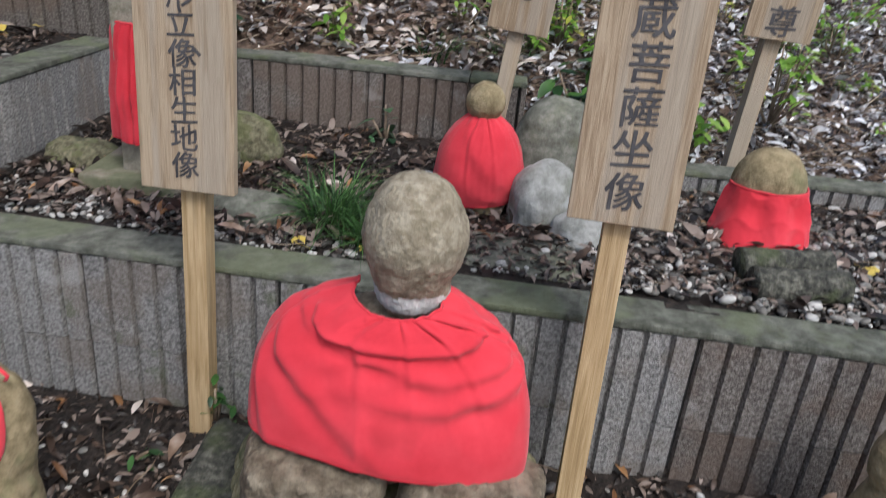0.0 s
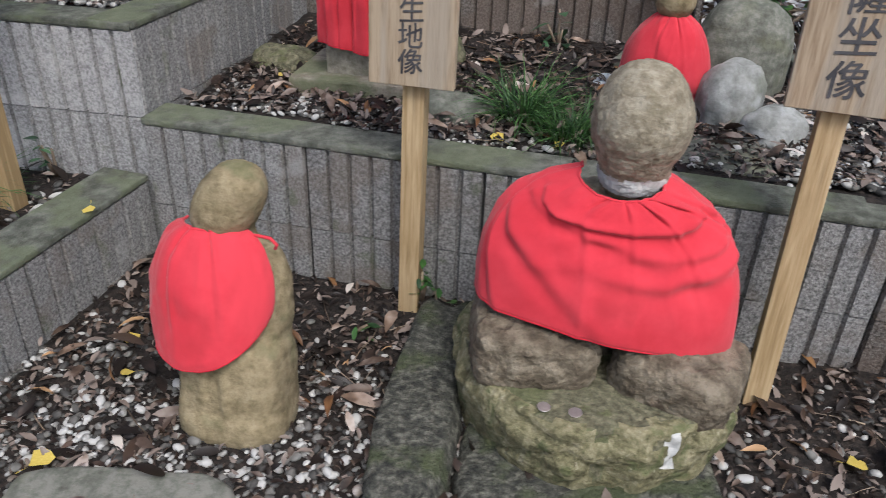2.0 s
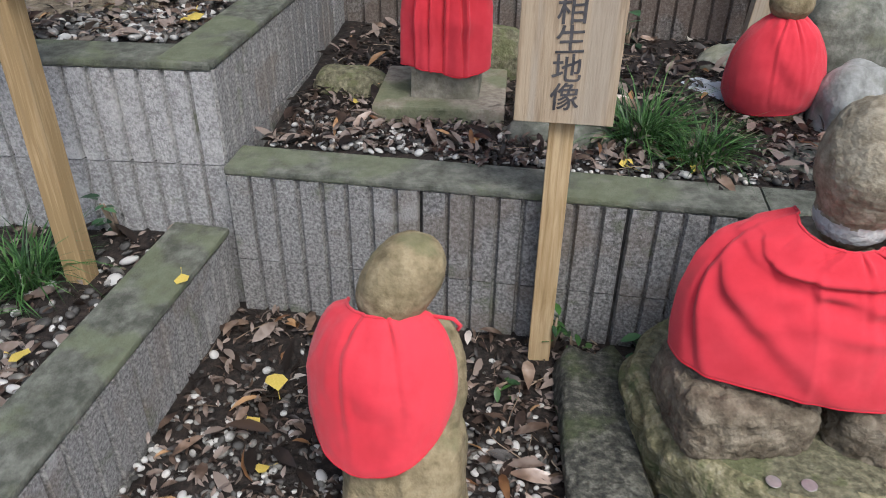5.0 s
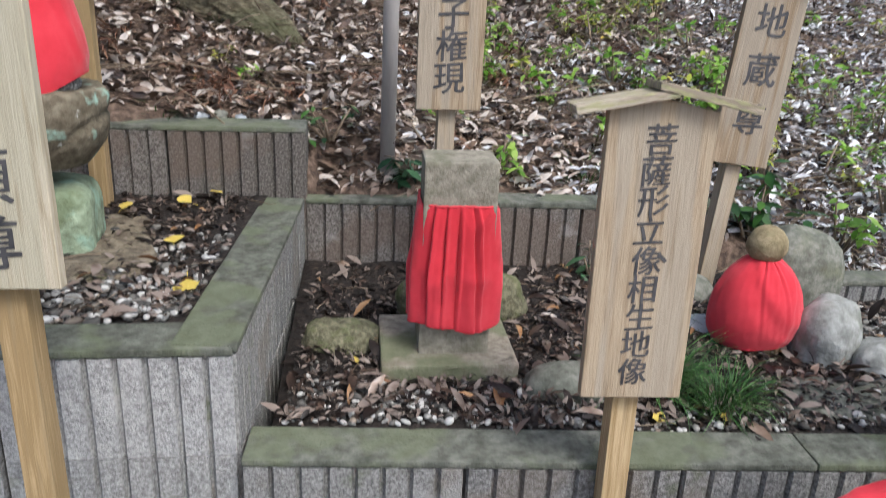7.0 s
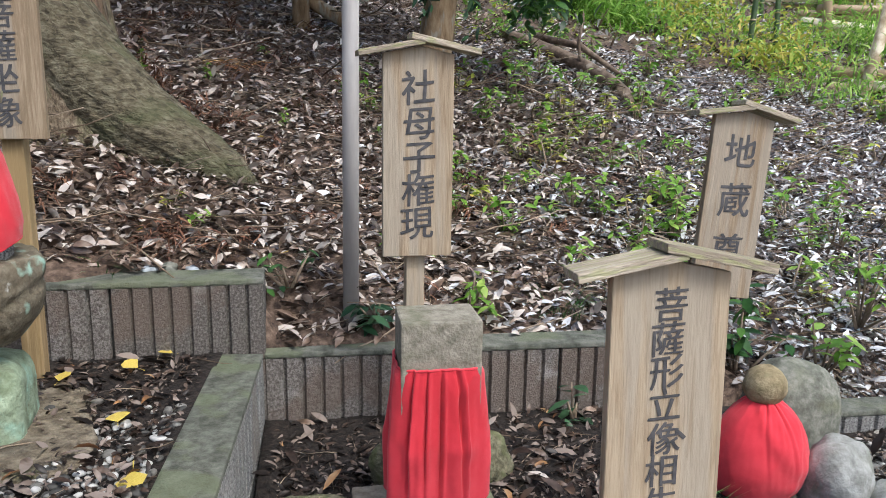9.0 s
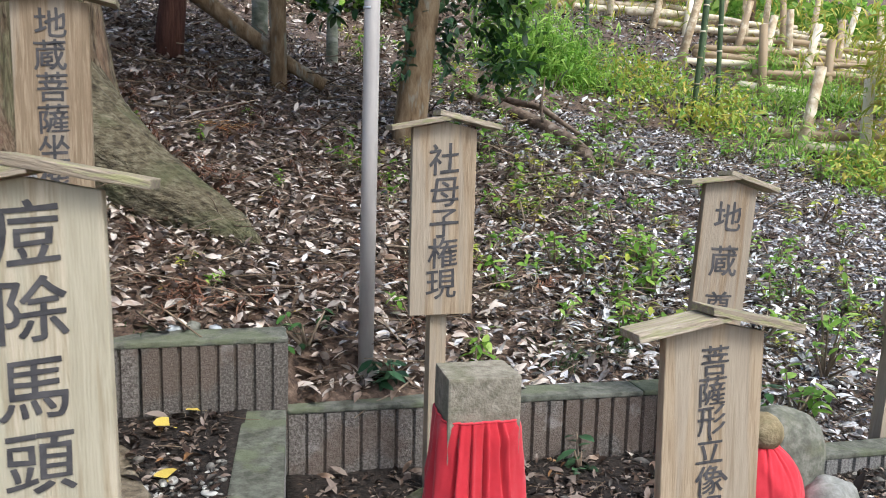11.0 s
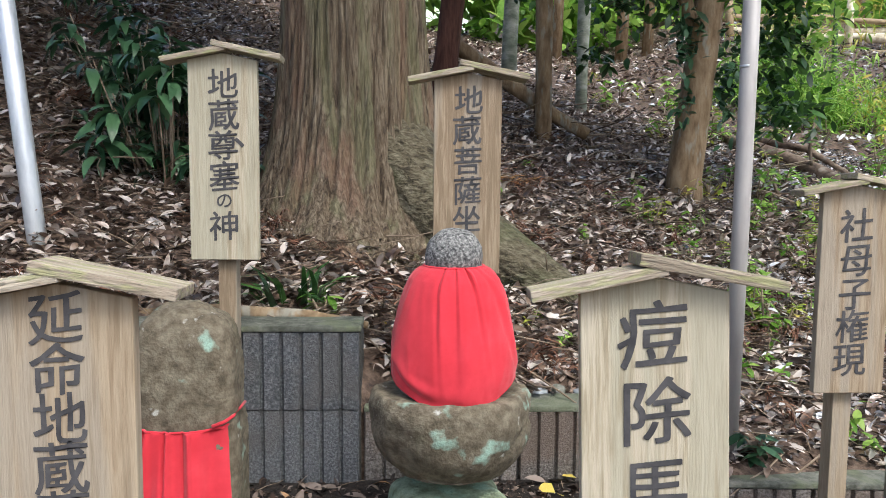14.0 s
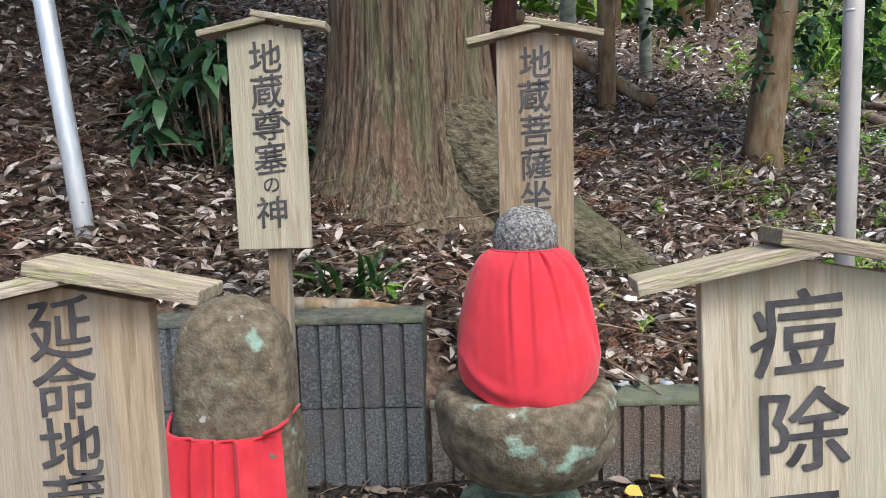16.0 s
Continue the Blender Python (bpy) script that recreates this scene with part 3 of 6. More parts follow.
def sign(base, z_bottom, z_eave, z_ground, text, top, pitch, label, width=0.165, size=None, lean=(0, 0), yaw=0, board=None, post=0.044, roof_w=0.27, shift=0.0, post_mat=None):
    """base: where the board's middle stands; lean: degrees back and to the right about the board's foot."""
    board = board or BOARD
    s = thing("wooden_sign", label, "sign", pose(base[0], base[1], z_bottom, -lean[0], lean[1], yaw), group="roofed wooden name signs")
    h = z_eave - z_bottom
    peak = width * 0.5 * 0.20
    vs = [(-width / 2, 0, 0), (width / 2, 0, 0), (width / 2, 0, h), (0, 0, h + peak), (-width / 2, 0, h)]
    bm = bmesh.new()
    f = bm.faces.new([bm.verts.new(v) for v in vs])
    ext = bmesh.ops.extrude_face_region(bm, geom=[f])
    for v in [g for g in ext["geom"] if isinstance(g, bmesh.types.BMVert)]:
        v.co.y += 0.02
    bmesh.ops.recalc_face_normals(bm, faces=bm.faces)
    bmesh.ops.bevel(bm, geom=list(bm.edges), offset=0.0012, segments=1, affect="EDGES")
    part("board", mesh_of("board", bm, board), s)
    part("post", boxed("post", (-post / 2, post / 2, 0.0205, 0.0205 + post, z_ground - z_bottom - 0.08, h * 0.97), post_mat or POST, 0.002), s, "squared cedar post")
    ang = math.degrees(math.atan2(peak, width / 2))
    half = roof_w / 2
    part("roof_slat", boxed("roof_slat", (-half * 1.04, 0.012, -0.022, 0.045, 0.0, 0.0135), ROOFWOOD, 0.002, 0.0008, len(text)), s,
         m=pose(0.0, 0, h + peak + 0.0015, 0, -ang, 0))
    part("roof_slat", boxed("roof_slat", (-0.022, half * 1.04, -0.024, 0.047, 0.0, 0.0135), ROOFWOOD, 0.002, 0.0008, len(text) + 5), s,
         m=pose(0.0, 0, h + peak + 0.010, 0, ang, 0))
    row = 0
    r = random.Random(text)
    for ch in text:
        row -= ch == "、"
        size_ch = size or pitch * 0.98
        if ch != " ":
            part("character", glyph(ch, size_ch * (0.55 if ch == "の" else 1)), s, "" if row else "black brushed character",
                 pose(shift + r.uniform(-0.03, 0.03) * size_ch, -0.0012, h - top - pitch * row + r.uniform(-0.02, 0.02) * size_ch))
        row += 0.6 if ch == "の" else 1
    return s


sign((-0.456, 1.257), 0.522, 0.994, 0.0, "菩薩形立像、相生地像", 0.018, 0.0475, "plain cedar name sign on a post before the ribbed wall", width=0.168, size=0.051, shift=-0.002, lean=(3, 0), yaw=-4)
sign((0.276, 1.146), 0.581, 1.04, 0.0, "地蔵菩薩坐像", 0.04, 0.0665, "broad cedar name sign on a yellow post beside the seated statue", width=0.168, size=0.066, lean=(8, 0), yaw=-8)
sign((-0.654, 2.112), 0.843, 1.307, L1, "社母子権現", 0.036, 0.077, "cedar name sign behind the square stone pillar", post_mat=BOARD, width=0.163, size=0.081)
sign((-2.112, 2.27), 1.13, 1.602, L2, "地蔵尊、塞の神", 0.018, 0.073, "pale cedar name sign in front of the big trunk", post_mat=BOARD, width=0.162, size=0.075, board=BOARD_GREY)
sign((-1.388, 1.222), 0.742, 1.208, L0B, "痘除馬頭尊", 0.006, 0.089, "weathered pale cedar name sign with a lichened roof", width=0.165, size=0.081, board=BOARD_GREY, lean=(2.5, -1.5), yaw=-5)
sign((-1.537, 2.20), 1.108, 1.556, L2, "地蔵菩薩坐像", 0.012, 0.069, "cedar name sign behind the bibbed lotus statue", width=0.156, size=0.069)
sign((-2.063, 1.27), 0.74, 1.195, L0B, "延命地蔵菩薩", -0.008, 0.057, "weathered cedar name sign with a mossy roof", width=0.165, size=0.064)
sign((0.14, 2.10), 0.715, 1.175, 0.36, "地蔵尊", 0.040, 0.126, "cedar name sign leaning at the foot of the leafy slope", post_mat=BOARD, width=0.163, size=0.09, lean=(4.5, 6), yaw=-3)
sign((0.81, 2.08), 0.76, 1.24, 0.38, "尊", 0.39, 0.1, "cedar name sign behind the small bibbed stone", post_mat=BOARD, width=0.175, size=0.085, lean=(0, 3))


# ---- statues, stones and their red cloths ----
def cloth(name, rings, spread, label, at, pleats=12, pleat=0.004, gather=0.003, hem=None, swag=0.0, power=2.0, seed=0, turn=0.0, group="red votive bibs", wrinkle=0.006, flare=None, creases=(), dip=0.0, wrap=0.0):
    """A bib or skirt hung round a stone: rings of (z, half width, half depth, shift in y) from neck to hem; it opens at the back."""
    nu, nv = 180, 64
    vs = []
    zs, rx, ry, cy = [np.array(c, float) for c in zip(*rings)]
    tt = np.linspace(0, 1, len(rings))
    r = random.Random(seed)
    phases = [r.uniform(0, 6.28) for _ in range(6)]
    for j in range(nv + 1):
        v = j / nv
        sm = [np.interp(v, tt, a) for a in (zs, rx, ry, cy)]
        lo, hi = max(0, v - 0.08), min(1, v + 0.08)
        z, a, b, c = [(s + np.interp(lo, tt, q) + np.interp(hi, tt, q)) / 3 if 0.08 < v < 0.92 else s for s, q in zip(sm, (zs, rx, ry, cy))]
        for i in range(nu + 1):
            th = radians((-spread + 2 * spread * i / nu) * (1 + wrap * (1 - v)) + turn)
            s, co = math.sin(th), math.cos(th)
            k = (abs(s) ** power + abs(co) ** power) ** (-1 / power)
            fold = pleat * 1.5 * min(1.0, v * 1.2 + 0.15) * (math.cos(pleats * th + phases[0] + 0.7 * math.sin(2 * th + phases[1])) + 0.5 * math.cos(pleats * 0.53 * th + phases[2]))
            fold += gather * math.exp(-((v - 0.14) / 0.13) ** 2) * math.cos(pleats * 2.1 * th + phases[3])
            if swag:
                u = v - 0.27 * co ** 2 - 0.04 * s
                fold += swag * (math.exp(-((u - 0.10) / 0.05) ** 2) + 0.75 * math.exp(-((u - 0.24 - 0.08 * s) / 0.045) ** 2) + 0.55 * math.exp(-((u - 0.42 + 0.14 * s) / 0.05) ** 2)) * max(0.0, 0.35 + 0.65 * co)
            fold += wrinkle * min(1.0, 3 * v) * ((1 - abs(noise.noise((th * 1.5 + 0.6 * v, v * 1.6, seed + 7)))) ** 3 - 0.3)
            fold += 0.0025 * noise.noise((th * 2.2, v * 4, seed)) + 0.0012 * noise.noise((th * 7, v * 9, seed + 3))
            for a0, v0, a1, v1, sag, width, depth in creases:
                du, dv = a1 - a0, v1 - v0
                t = max(0.0, min(1.0, ((th - a0) * du + (v - v0) * dv) / (du * du + dv * dv)))
                off = (v - v0 - dv * t - sag * 4 * t * (1 - t)) * abs(du) / math.hypot(du, dv) - (th - a0 - du * t) * dv / math.hypot(du, dv)
                fade = math.sin(math.pi * (0.12 + 0.76 * t)) * math.exp(-max(0.0, math.hypot(th - a0 - du * t, (v - v0 - dv * t) * 1.0) - abs(sag) - 0.25) * 6)
                fold -= depth * fade * (off / width) * math.exp(-(off / width) ** 2) * 2.3
            drop = (hem(th) if hem else 0.0) * v ** 1.5 - dip * max(0.0, co) * (1 - v) ** 2
            wide = 1 + (flare(th) if flare else 0.0) * v ** 2
            vs.append((k * (a * wide + fold) * s, c - k * (b * wide + fold) * co, z + drop))
    fs = [(j * (nu + 1) + i, (j + 1) * (nu + 1) + i, (j + 1) * (nu + 1) + i + 1, j * (nu + 1) + i + 1) for j in range(nv) for i in range(nu)]
    bib = thing(name, label, "bib" if "bib" in name else "skirt", at, group=group)
    me = mesh_from("cloth", vs, fs, RED)
    ob = part("cloth", me, bib)
    so = ob.modifiers.new("thickness", "SOLIDIFY")
    so.thickness, so.offset = 0.0018, 0.0
    # stitched band along the neck and the hem
    for nm, j, lab, rad in (("neckband", 0, "stitched neckband", 0.0028), ("hem", nv, "darker stitched hem", 0.0016)):
        line = [Vector(vs[j * (nu + 1) + i]) for i in range(0, nu + 1, 2)]
        tv, tf = tube(line, [rad] * len(line), 6)
        part(nm, mesh_from(nm, tv, tf, RED_HEM if nm == "hem" else RED), bib, lab)
    return bib


def two_tone(me, mat, test):
    me.materials.append(mat)
    for p in me.polygons:
        if test(p.center):
            p.material_index = 1
    return me


# seated statue on its rock
SX, SY = -0.047, 1.04
seated = blobs("seated_statue", [
    ((0.005, -0.005, 0.580), (0.078, 0.078, 0.088), (0, 0, 0)),
    ((0.003, -0.006, 0.548), (0.066, 0.066, 0.078), (0, 0, 0)),
    ((0.006, -0.004, 0.606), (0.068, 0.070, 0.070), (0, 0, 0)),
    ((0.005, 0.0, 0.50), (0.058, 0.055, 0.06), (0, 0, 0)),
    ((0, 0.03, 0.39), (0.135, 0.075, 0.07), (0, 0, 0)),
    ((0, 0.03, 0.30), (0.15, 0.10, 0.16), (0, 0, 0)),
    ((-0.135, 0.01, 0.30), (0.055, 0.06, 0.11), (0, 8, 0)),
    ((0.135, 0.01, 0.30), (0.055, 0.06, 0.11), (0, -8, 0)),
    ((-0.125, -0.065, 0.185), (0.112, 0.105, 0.064), (0, 5, 8), 5.0),
    ((-0.165, -0.045, 0.165), (0.06, 0.085, 0.056), (0, 0, 20), 3.0),
    ((0.128, -0.085, 0.175), (0.108, 0.10, 0.062), (4, 10, -18), 4.0),
    ((0.155, -0.06, 0.15), (0.07, 0.085, 0.05), (0, 0, -20), 3.0),
    ((-0.14, -0.07, 0.238), (0.05, 0.045, 0.025), (0, 0, 0), 3.0),
    ((-0.05, 0.03, 0.16), (0.10, 0.10, 0.06), (0, 0, 0)),
], STONE, 0.0045, 0.0035, 15, 0.0022, 2, crag=(0.262, 0.0045))
two_tone(seated, WHITE, lambda c: 0.466 < c.z < 0.497 + 0.008 * noise.noise(c * 60) and abs(c.x) < 0.085)
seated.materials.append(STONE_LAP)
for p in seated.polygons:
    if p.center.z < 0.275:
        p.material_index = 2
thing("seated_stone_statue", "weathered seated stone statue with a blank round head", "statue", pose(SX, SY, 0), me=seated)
cloth("statue_bib", [(0.492, 0.068, 0.066, -0.004), (0.478, 0.102, 0.080, 0.0), (0.457, 0.147, 0.094, 0.004), (0.424, 0.183, 0.108, 0.006), (0.375, 0.212, 0.124, 0.004), (0.305, 0.226, 0.138, 0.0), (0.235, 0.224, 0.146, 0.0)],
      74, "large faded red cotton bib draped over the seated statue", pose(SX - 0.010, SY, 0), pleats=6, pleat=0.0025, gather=0.0015, seed=2, power=2.45, wrinkle=0.007, dip=0.022, wrap=0.45,
      flare=lambda th: 0.04 * max(0.0, -math.sin(th)) ** 2 + 0.02 * max(0.0, math.sin(th)) ** 2,
      creases=[(-1.2, 0.24, 0.9, 0.33, 0.17, 0.045, 0.0087), (0.0, 0.52, 1.35, 0.22, 0.06, 0.05, 0.0062), (-1.5, 0.30, 0.5, 0.66, 0.0, 0.06, 0.0062), (-1.5, 0.34, -0.3, 0.88, 0.0, 0.06, 0.0056), (-1.4, 0.28, -0.9, 0.95, 0.0, 0.06, 0.0056), (0.5, 0.72, 1.5, 0.5, 0.03, 0.05, 0.0050),
               (0.3, 0.60, 1.5, 0.40, 0.05, 0.04, 0.0043), (-0.2, 0.72, 0.9, 0.62, 0.06, 0.04, 0.0037),
               (-0.55, 0.07, -0.78, 0.30, 0, 0.045, 0.0056), (-0.25, 0.07, -0.36, 0.34, 0, 0.04, 0.0056), (0.08, 0.07, 0.10, 0.34, 0, 0.04, 0.0050), (0.38, 0.07, 0.5, 0.36, 0, 0.04, 0.0056), (0.7, 0.07, 1.0, 0.30, 0, 0.045, 0.0062),
               (1.0, 0.05, 1.5, 0.6, 0, 0.07, 0.0062), (-1.0, 0.05, -1.6, 0.5, 0, 0.07, 0.0062)],
      hem=lambda th: 0.010 * math.cos(th) - 0.040 * math.sin(th) + 0.006 * math.sin(2.5 * th + 1))


def ledge_rock(name, rx, ry, height, seed, mats):
    """A flat-topped rock: a level top with a broken rim, and an undercut face with split ledges."""
    nu, rings = 200, []
    for k in range(15):
        rings.append((k / 15 * 0.93, height))
    for k in range(27):
        u = k / 26
        rings.append((0.93 + 0.07 * math.sin(min(1, u * 5) * 1.57) - 0.13 * max(0.0, u - 0.25), height * (1 - u) - 0.06 * u))
    vs, fs = [], []
    for k, (q, z) in enumerate(rings):
        for i in range(nu):
            a = 2 * math.pi * i / nu
            d = Vector((math.cos(a), math.sin(a), 0))
            edge = 1 + 0.05 * noise.noise(d * 1.4 + Vector((seed, 0, 0))) + 0.05 * noise.noise(d * 3.5 + Vector((0, seed, 0))) + 0.012 * noise.noise(d * 12)
            n1 = noise.noise(Vector((d.x * 4, d.y * 4, z * 22 + seed)))
            n2 = noise.noise(Vector((d.x * 11, d.y * 11, z * 40 + seed)))
            face = max(0.0, min(1.0, (q - 0.9) * 12)) if k > 14 else 0.0
            split = -0.05 * max(0.0, 0.16 - abs(noise.noise(Vector((d.x * 2.2, d.y * 2.2, z * 16 + 0.5 * seed))))) / 0.16
            r = q * edge * (1 + face * (0.035 * n1 + 0.02 * n2 + split))
            x, y = rx * r * d.x, ry * r * d.y
            up = 0.004 * noise.noise(Vector((x * 14, y * 14, seed))) + 0.002 * noise.noise(Vector((x * 50, y * 50, seed)))
            vs.append((x, y, z + up + face * 0.006 * n1))
    for k in range(len(rings) - 1):
        for i in range(nu):
            fs.append((k * nu + i, (k + 1) * nu + i, (k + 1) * nu + (i + 1) % nu, k * nu + (i + 1) % nu))
    me = mesh_from(name, vs, fs, mats[0])
    for m in mats[1:]:
        me.materials.append(m)
    for p in me.polygons:
        c = p.center
        if (c.x / rx) ** 2 + (c.y / ry) ** 2 > 0.80 + 0.2 * noise.noise(c * 28) and c.z < height + 0.01:
            p.material_index = 1
    return me


pedestal = ledge_rock("rock_pedestal", 0.262, 0.262, 0.153, 1.7, (STONE_MOSSY, STONE_RIM, WHITE))
for p in pedestal.polygons:
    for sx, sy, sr in ((0.128, -0.222, 0.010), (0.222, -0.12, 0.008)):
        if Vector((p.center.x - sx, p.center.y - sy)).length < sr * (1 + 0.8 * noise.noise(p.center * 60)) and 0.07 < p.center.z < 0.146:
            p.material_index = 2
thing("rock_pedestal", "broad flat mossy rock carrying the seated statue", "rock", pose(-0.055, 1.035, 0), me=pedestal)
thing("rock_slab", "dark flat stone slab lying before the pedestal rock", "rock", pose(-0.045, 0.80, -0.045, 0, 0, 6), me=rock("rock_slab", (0.44, 0.36, 0.12), STONE_DARK, 2.1, 0.08, 0.3, 4, 5))
thing("long_mossy_stone", "long dark mossy stone beside the pedestal rock", "rock", pose(-0.356, 0.95, -0.04, 0, 0, 1), me=rock("long_mossy_stone", (0.14, 0.56, 0.165), STONE_DARK, 5.2, 0.18, 0.3, 4, 4))
thing("flat_stone", "flat grey-green stone set in the gravel", "rock", pose(-0.79, 0.575, -0.02, 0, 0, 6), me=rock("flat_stone", (0.40, 0.24, 0.085), STONE_GREY, 8.2, 0.08, 0.4, 4, 3.5))
thing("corner_stone", "small dark mossy stone half sunk in the soil", "rock", pose(0.535, 0.945, -0.03, 0, 0, 20), me=rock("corner_stone", (0.11, 0.12, 0.13), STONE_DARK, 9.2, 0.12, 0.2, 4, 4))
thing("cut_stone_block", "squared grey-green cut stone block standing in the bed", "stone block", pose(0.66, 0.96, 0, 0, 0, 12), me=boxed("cut_stone_block", (-0.065, 0.065, -0.075, 0.075, -0.05, 0.105), STONE_MOSSY, 0.008, 0.004, 3))
for cx, cy, rz in ((-0.14, 0.826, 3), (-0.089, 0.823, -4)):
    bm = bmesh.new()
    bmesh.ops.create_cone(bm, cap_ends=True, segments=28, radius1=0.0112, radius2=0.0112, depth=0.0017)
    bmesh.ops.bevel(bm, geom=list(bm.edges), offset=0.0003, segments=1, affect="EDGES")
    thing("coin", "small silver coin lying on the mossy rock", "coin", pose(cx, cy, 0.1575, 2, rz), group="coins on the rock", me=mesh_of("coin", bm, COIN, False))

# standing statue
JX, JY = -0.697, 0.862
standing = blobs("standing_statue", [
    ((-0.006, 0.0, 0.414), (0.054, 0.057, 0.077), (0, 26, 0)),
    ((0.008, 0.0, 0.437), (0.050, 0.053, 0.062), (0, 26, 0)),
    ((-0.01, 0.015, 0.36), (0.045, 0.042, 0.05), (0, 0, 0)),
    ((-0.012, 0.015, 0.30), (0.09, 0.065, 0.07), (0, 0, 0)),
    ((-0.008, 0.015, 0.20), (0.09, 0.068, 0.14), (0, 0, 0)),
    ((0.064, 0.022, 0.25), (0.031, 0.04, 0.10), (0, -4, 0)),
    ((0.002, 0.015, 0.12), (0.088, 0.062, 0.24), (0, 0, 0), 3.0),
    ((0.006, 0.004, 0.06), (0.094, 0.080, 0.14), (0, 0, 0), 3.4),
    ((0.008, -0.002, 0.015), (0.096, 0.083, 0.05), (0, 0, 0), 3.0),
    ((0.075, 0.0, 0.155), (0.022, 0.05, 0.022), (0, 20, 0)),
    ((0.052, -0.052, 0.07), (0.010, 0.022, 0.125), (3, -8, 0)),
    ((-0.066, -0.045, 0.08), (0.011, 0.022, 0.125), (3, 6, 0)),
    ((-0.028, -0.056, 0.07), (0.011, 0.024, 0.125), (3, 2, 0)),
    ((0.014, -0.058, 0.06), (0.010, 0.024, 0.125), (3, -4, 0)),
], STONE_TAN, 0.0045, 0.003, 18, 0.0012, 4)
thing("standing_stone_statue", "small tan standing stone statue with a tilted blank head", "statue", pose(JX, JY, 0, -11) @ Matrix.Diagonal((1.05, 1.05, 0.985, 1)), me=standing)
bib = cloth("statue_bib", [(0.384, 0.052, 0.054, 0.004), (0.366, 0.081, 0.072, 0.006), (0.30, 0.107, 0.091, 0.006), (0.235, 0.113, 0.101, 0.006), (0.185, 0.111, 0.104, 0.004), (0.146, 0.106, 0.104, 0.002)],
            82, "plain red oval bib on the small standing statue", pose(JX - 0.024, JY, 0, -11, 0, 2) @ Matrix.Diagonal((1.05, 1.05, 0.985, 1)), pleats=4, pleat=0.001, gather=0.002, wrinkle=0.003, creases=[(-0.45, 0.05, -0.55, 0.32, 0, 0.07, 0.005), (0.2, 0.05, 0.25, 0.28, 0, 0.07, 0.005), (-0.6, 0.35, 0.6, 0.4, 0.2, 0.10, 0.002)], seed=5, turn=-12,
            hem=lambda th: 0.15 * min(1.0, abs(math.sin((th + 0.2) * 0.62)) ** 2.2))
tv, tf = tube([(0.055, -0.01, 0.368), (0.075, -0.02, 0.372), (0.098, -0.022, 0.37), (0.108, -0.02, 0.358), (0.104, -0.018, 0.35)], [0.003] * 5, 8)
part("tie", mesh_from("tie", tv, tf, RED), bib, "knotted red tie loop")

# a second small statue at the end of the bed
thing("small_stone_statue", "small tan stone figure at the end of the bed", "statue", pose(0.81, 1.0, 0, 0, 0, -10), me=blobs("small_statue", [
    ((0, 0.01, 0.40), (0.05, 0.05, 0.062), (0, 0, 0)), ((0, 0.01, 0.27), (0.09, 0.065, 0.09), (0, 0, 0)), ((0, 0.01, 0.12), (0.095, 0.075, 0.15), (0, 0, 0)), ((0, 0.0, 0.0), (0.10, 0.09, 0.05), (0, 0, 0))],
    STONE_TAN, 0.006, 0.004, 18, 0.001, 4, 3.0))

# square pillar on a plinth
thing("stone_plinth", "square mossy stone plinth under the pillar", "plinth", pose(-0.69, 1.767, 0, 0, 0, -2), me=boxed("stone_plinth", (-0.146, 0.146, -0.140, 0.122, 0.27, 0.387), PLINTH, 0.007, 0.003, 4))
thing("stone_pillar", "small square stone pillar with a plain top", "stone pillar", pose(-0.679, 1.744, 0, 0, 0, -3), me=boxed("stone_pillar", (-0.076, 0.076, -0.064, 0.064, 0.38, 0.813), PILLAR, 0.005, 0.002, 7))
cloth("pillar_skirt", [(0.722, 0.079, 0.067, 0), (0.70, 0.083, 0.071, 0), (0.61, 0.087, 0.076, 0), (0.53, 0.090, 0.080, 0), (0.458, 0.092, 0.083, 0)], 135, "pleated red cloth skirt tied round the stone pillar",
      pose(-0.682, 1.744, 0, 0, 0, -3), pleats=9, pleat=0.0045, gather=0.0, wrinkle=0.006, power=6.0, seed=9, hem=lambda th: -0.008 * math.sin(3 * th) - 0.006 * math.cos(2 * th),
      creases=[(-0.55, 0.1, -0.6, 0.95, 0, 0.05, 0.009), (-0.28, 0.05, -0.3, 0.9, 0, 0.04, 0.008), (0.05, 0.1, 0.02, 0.95, 0, 0.05, 0.008), (0.4, 0.05, 0.5, 0.9, 0, 0.05, 0.009)])

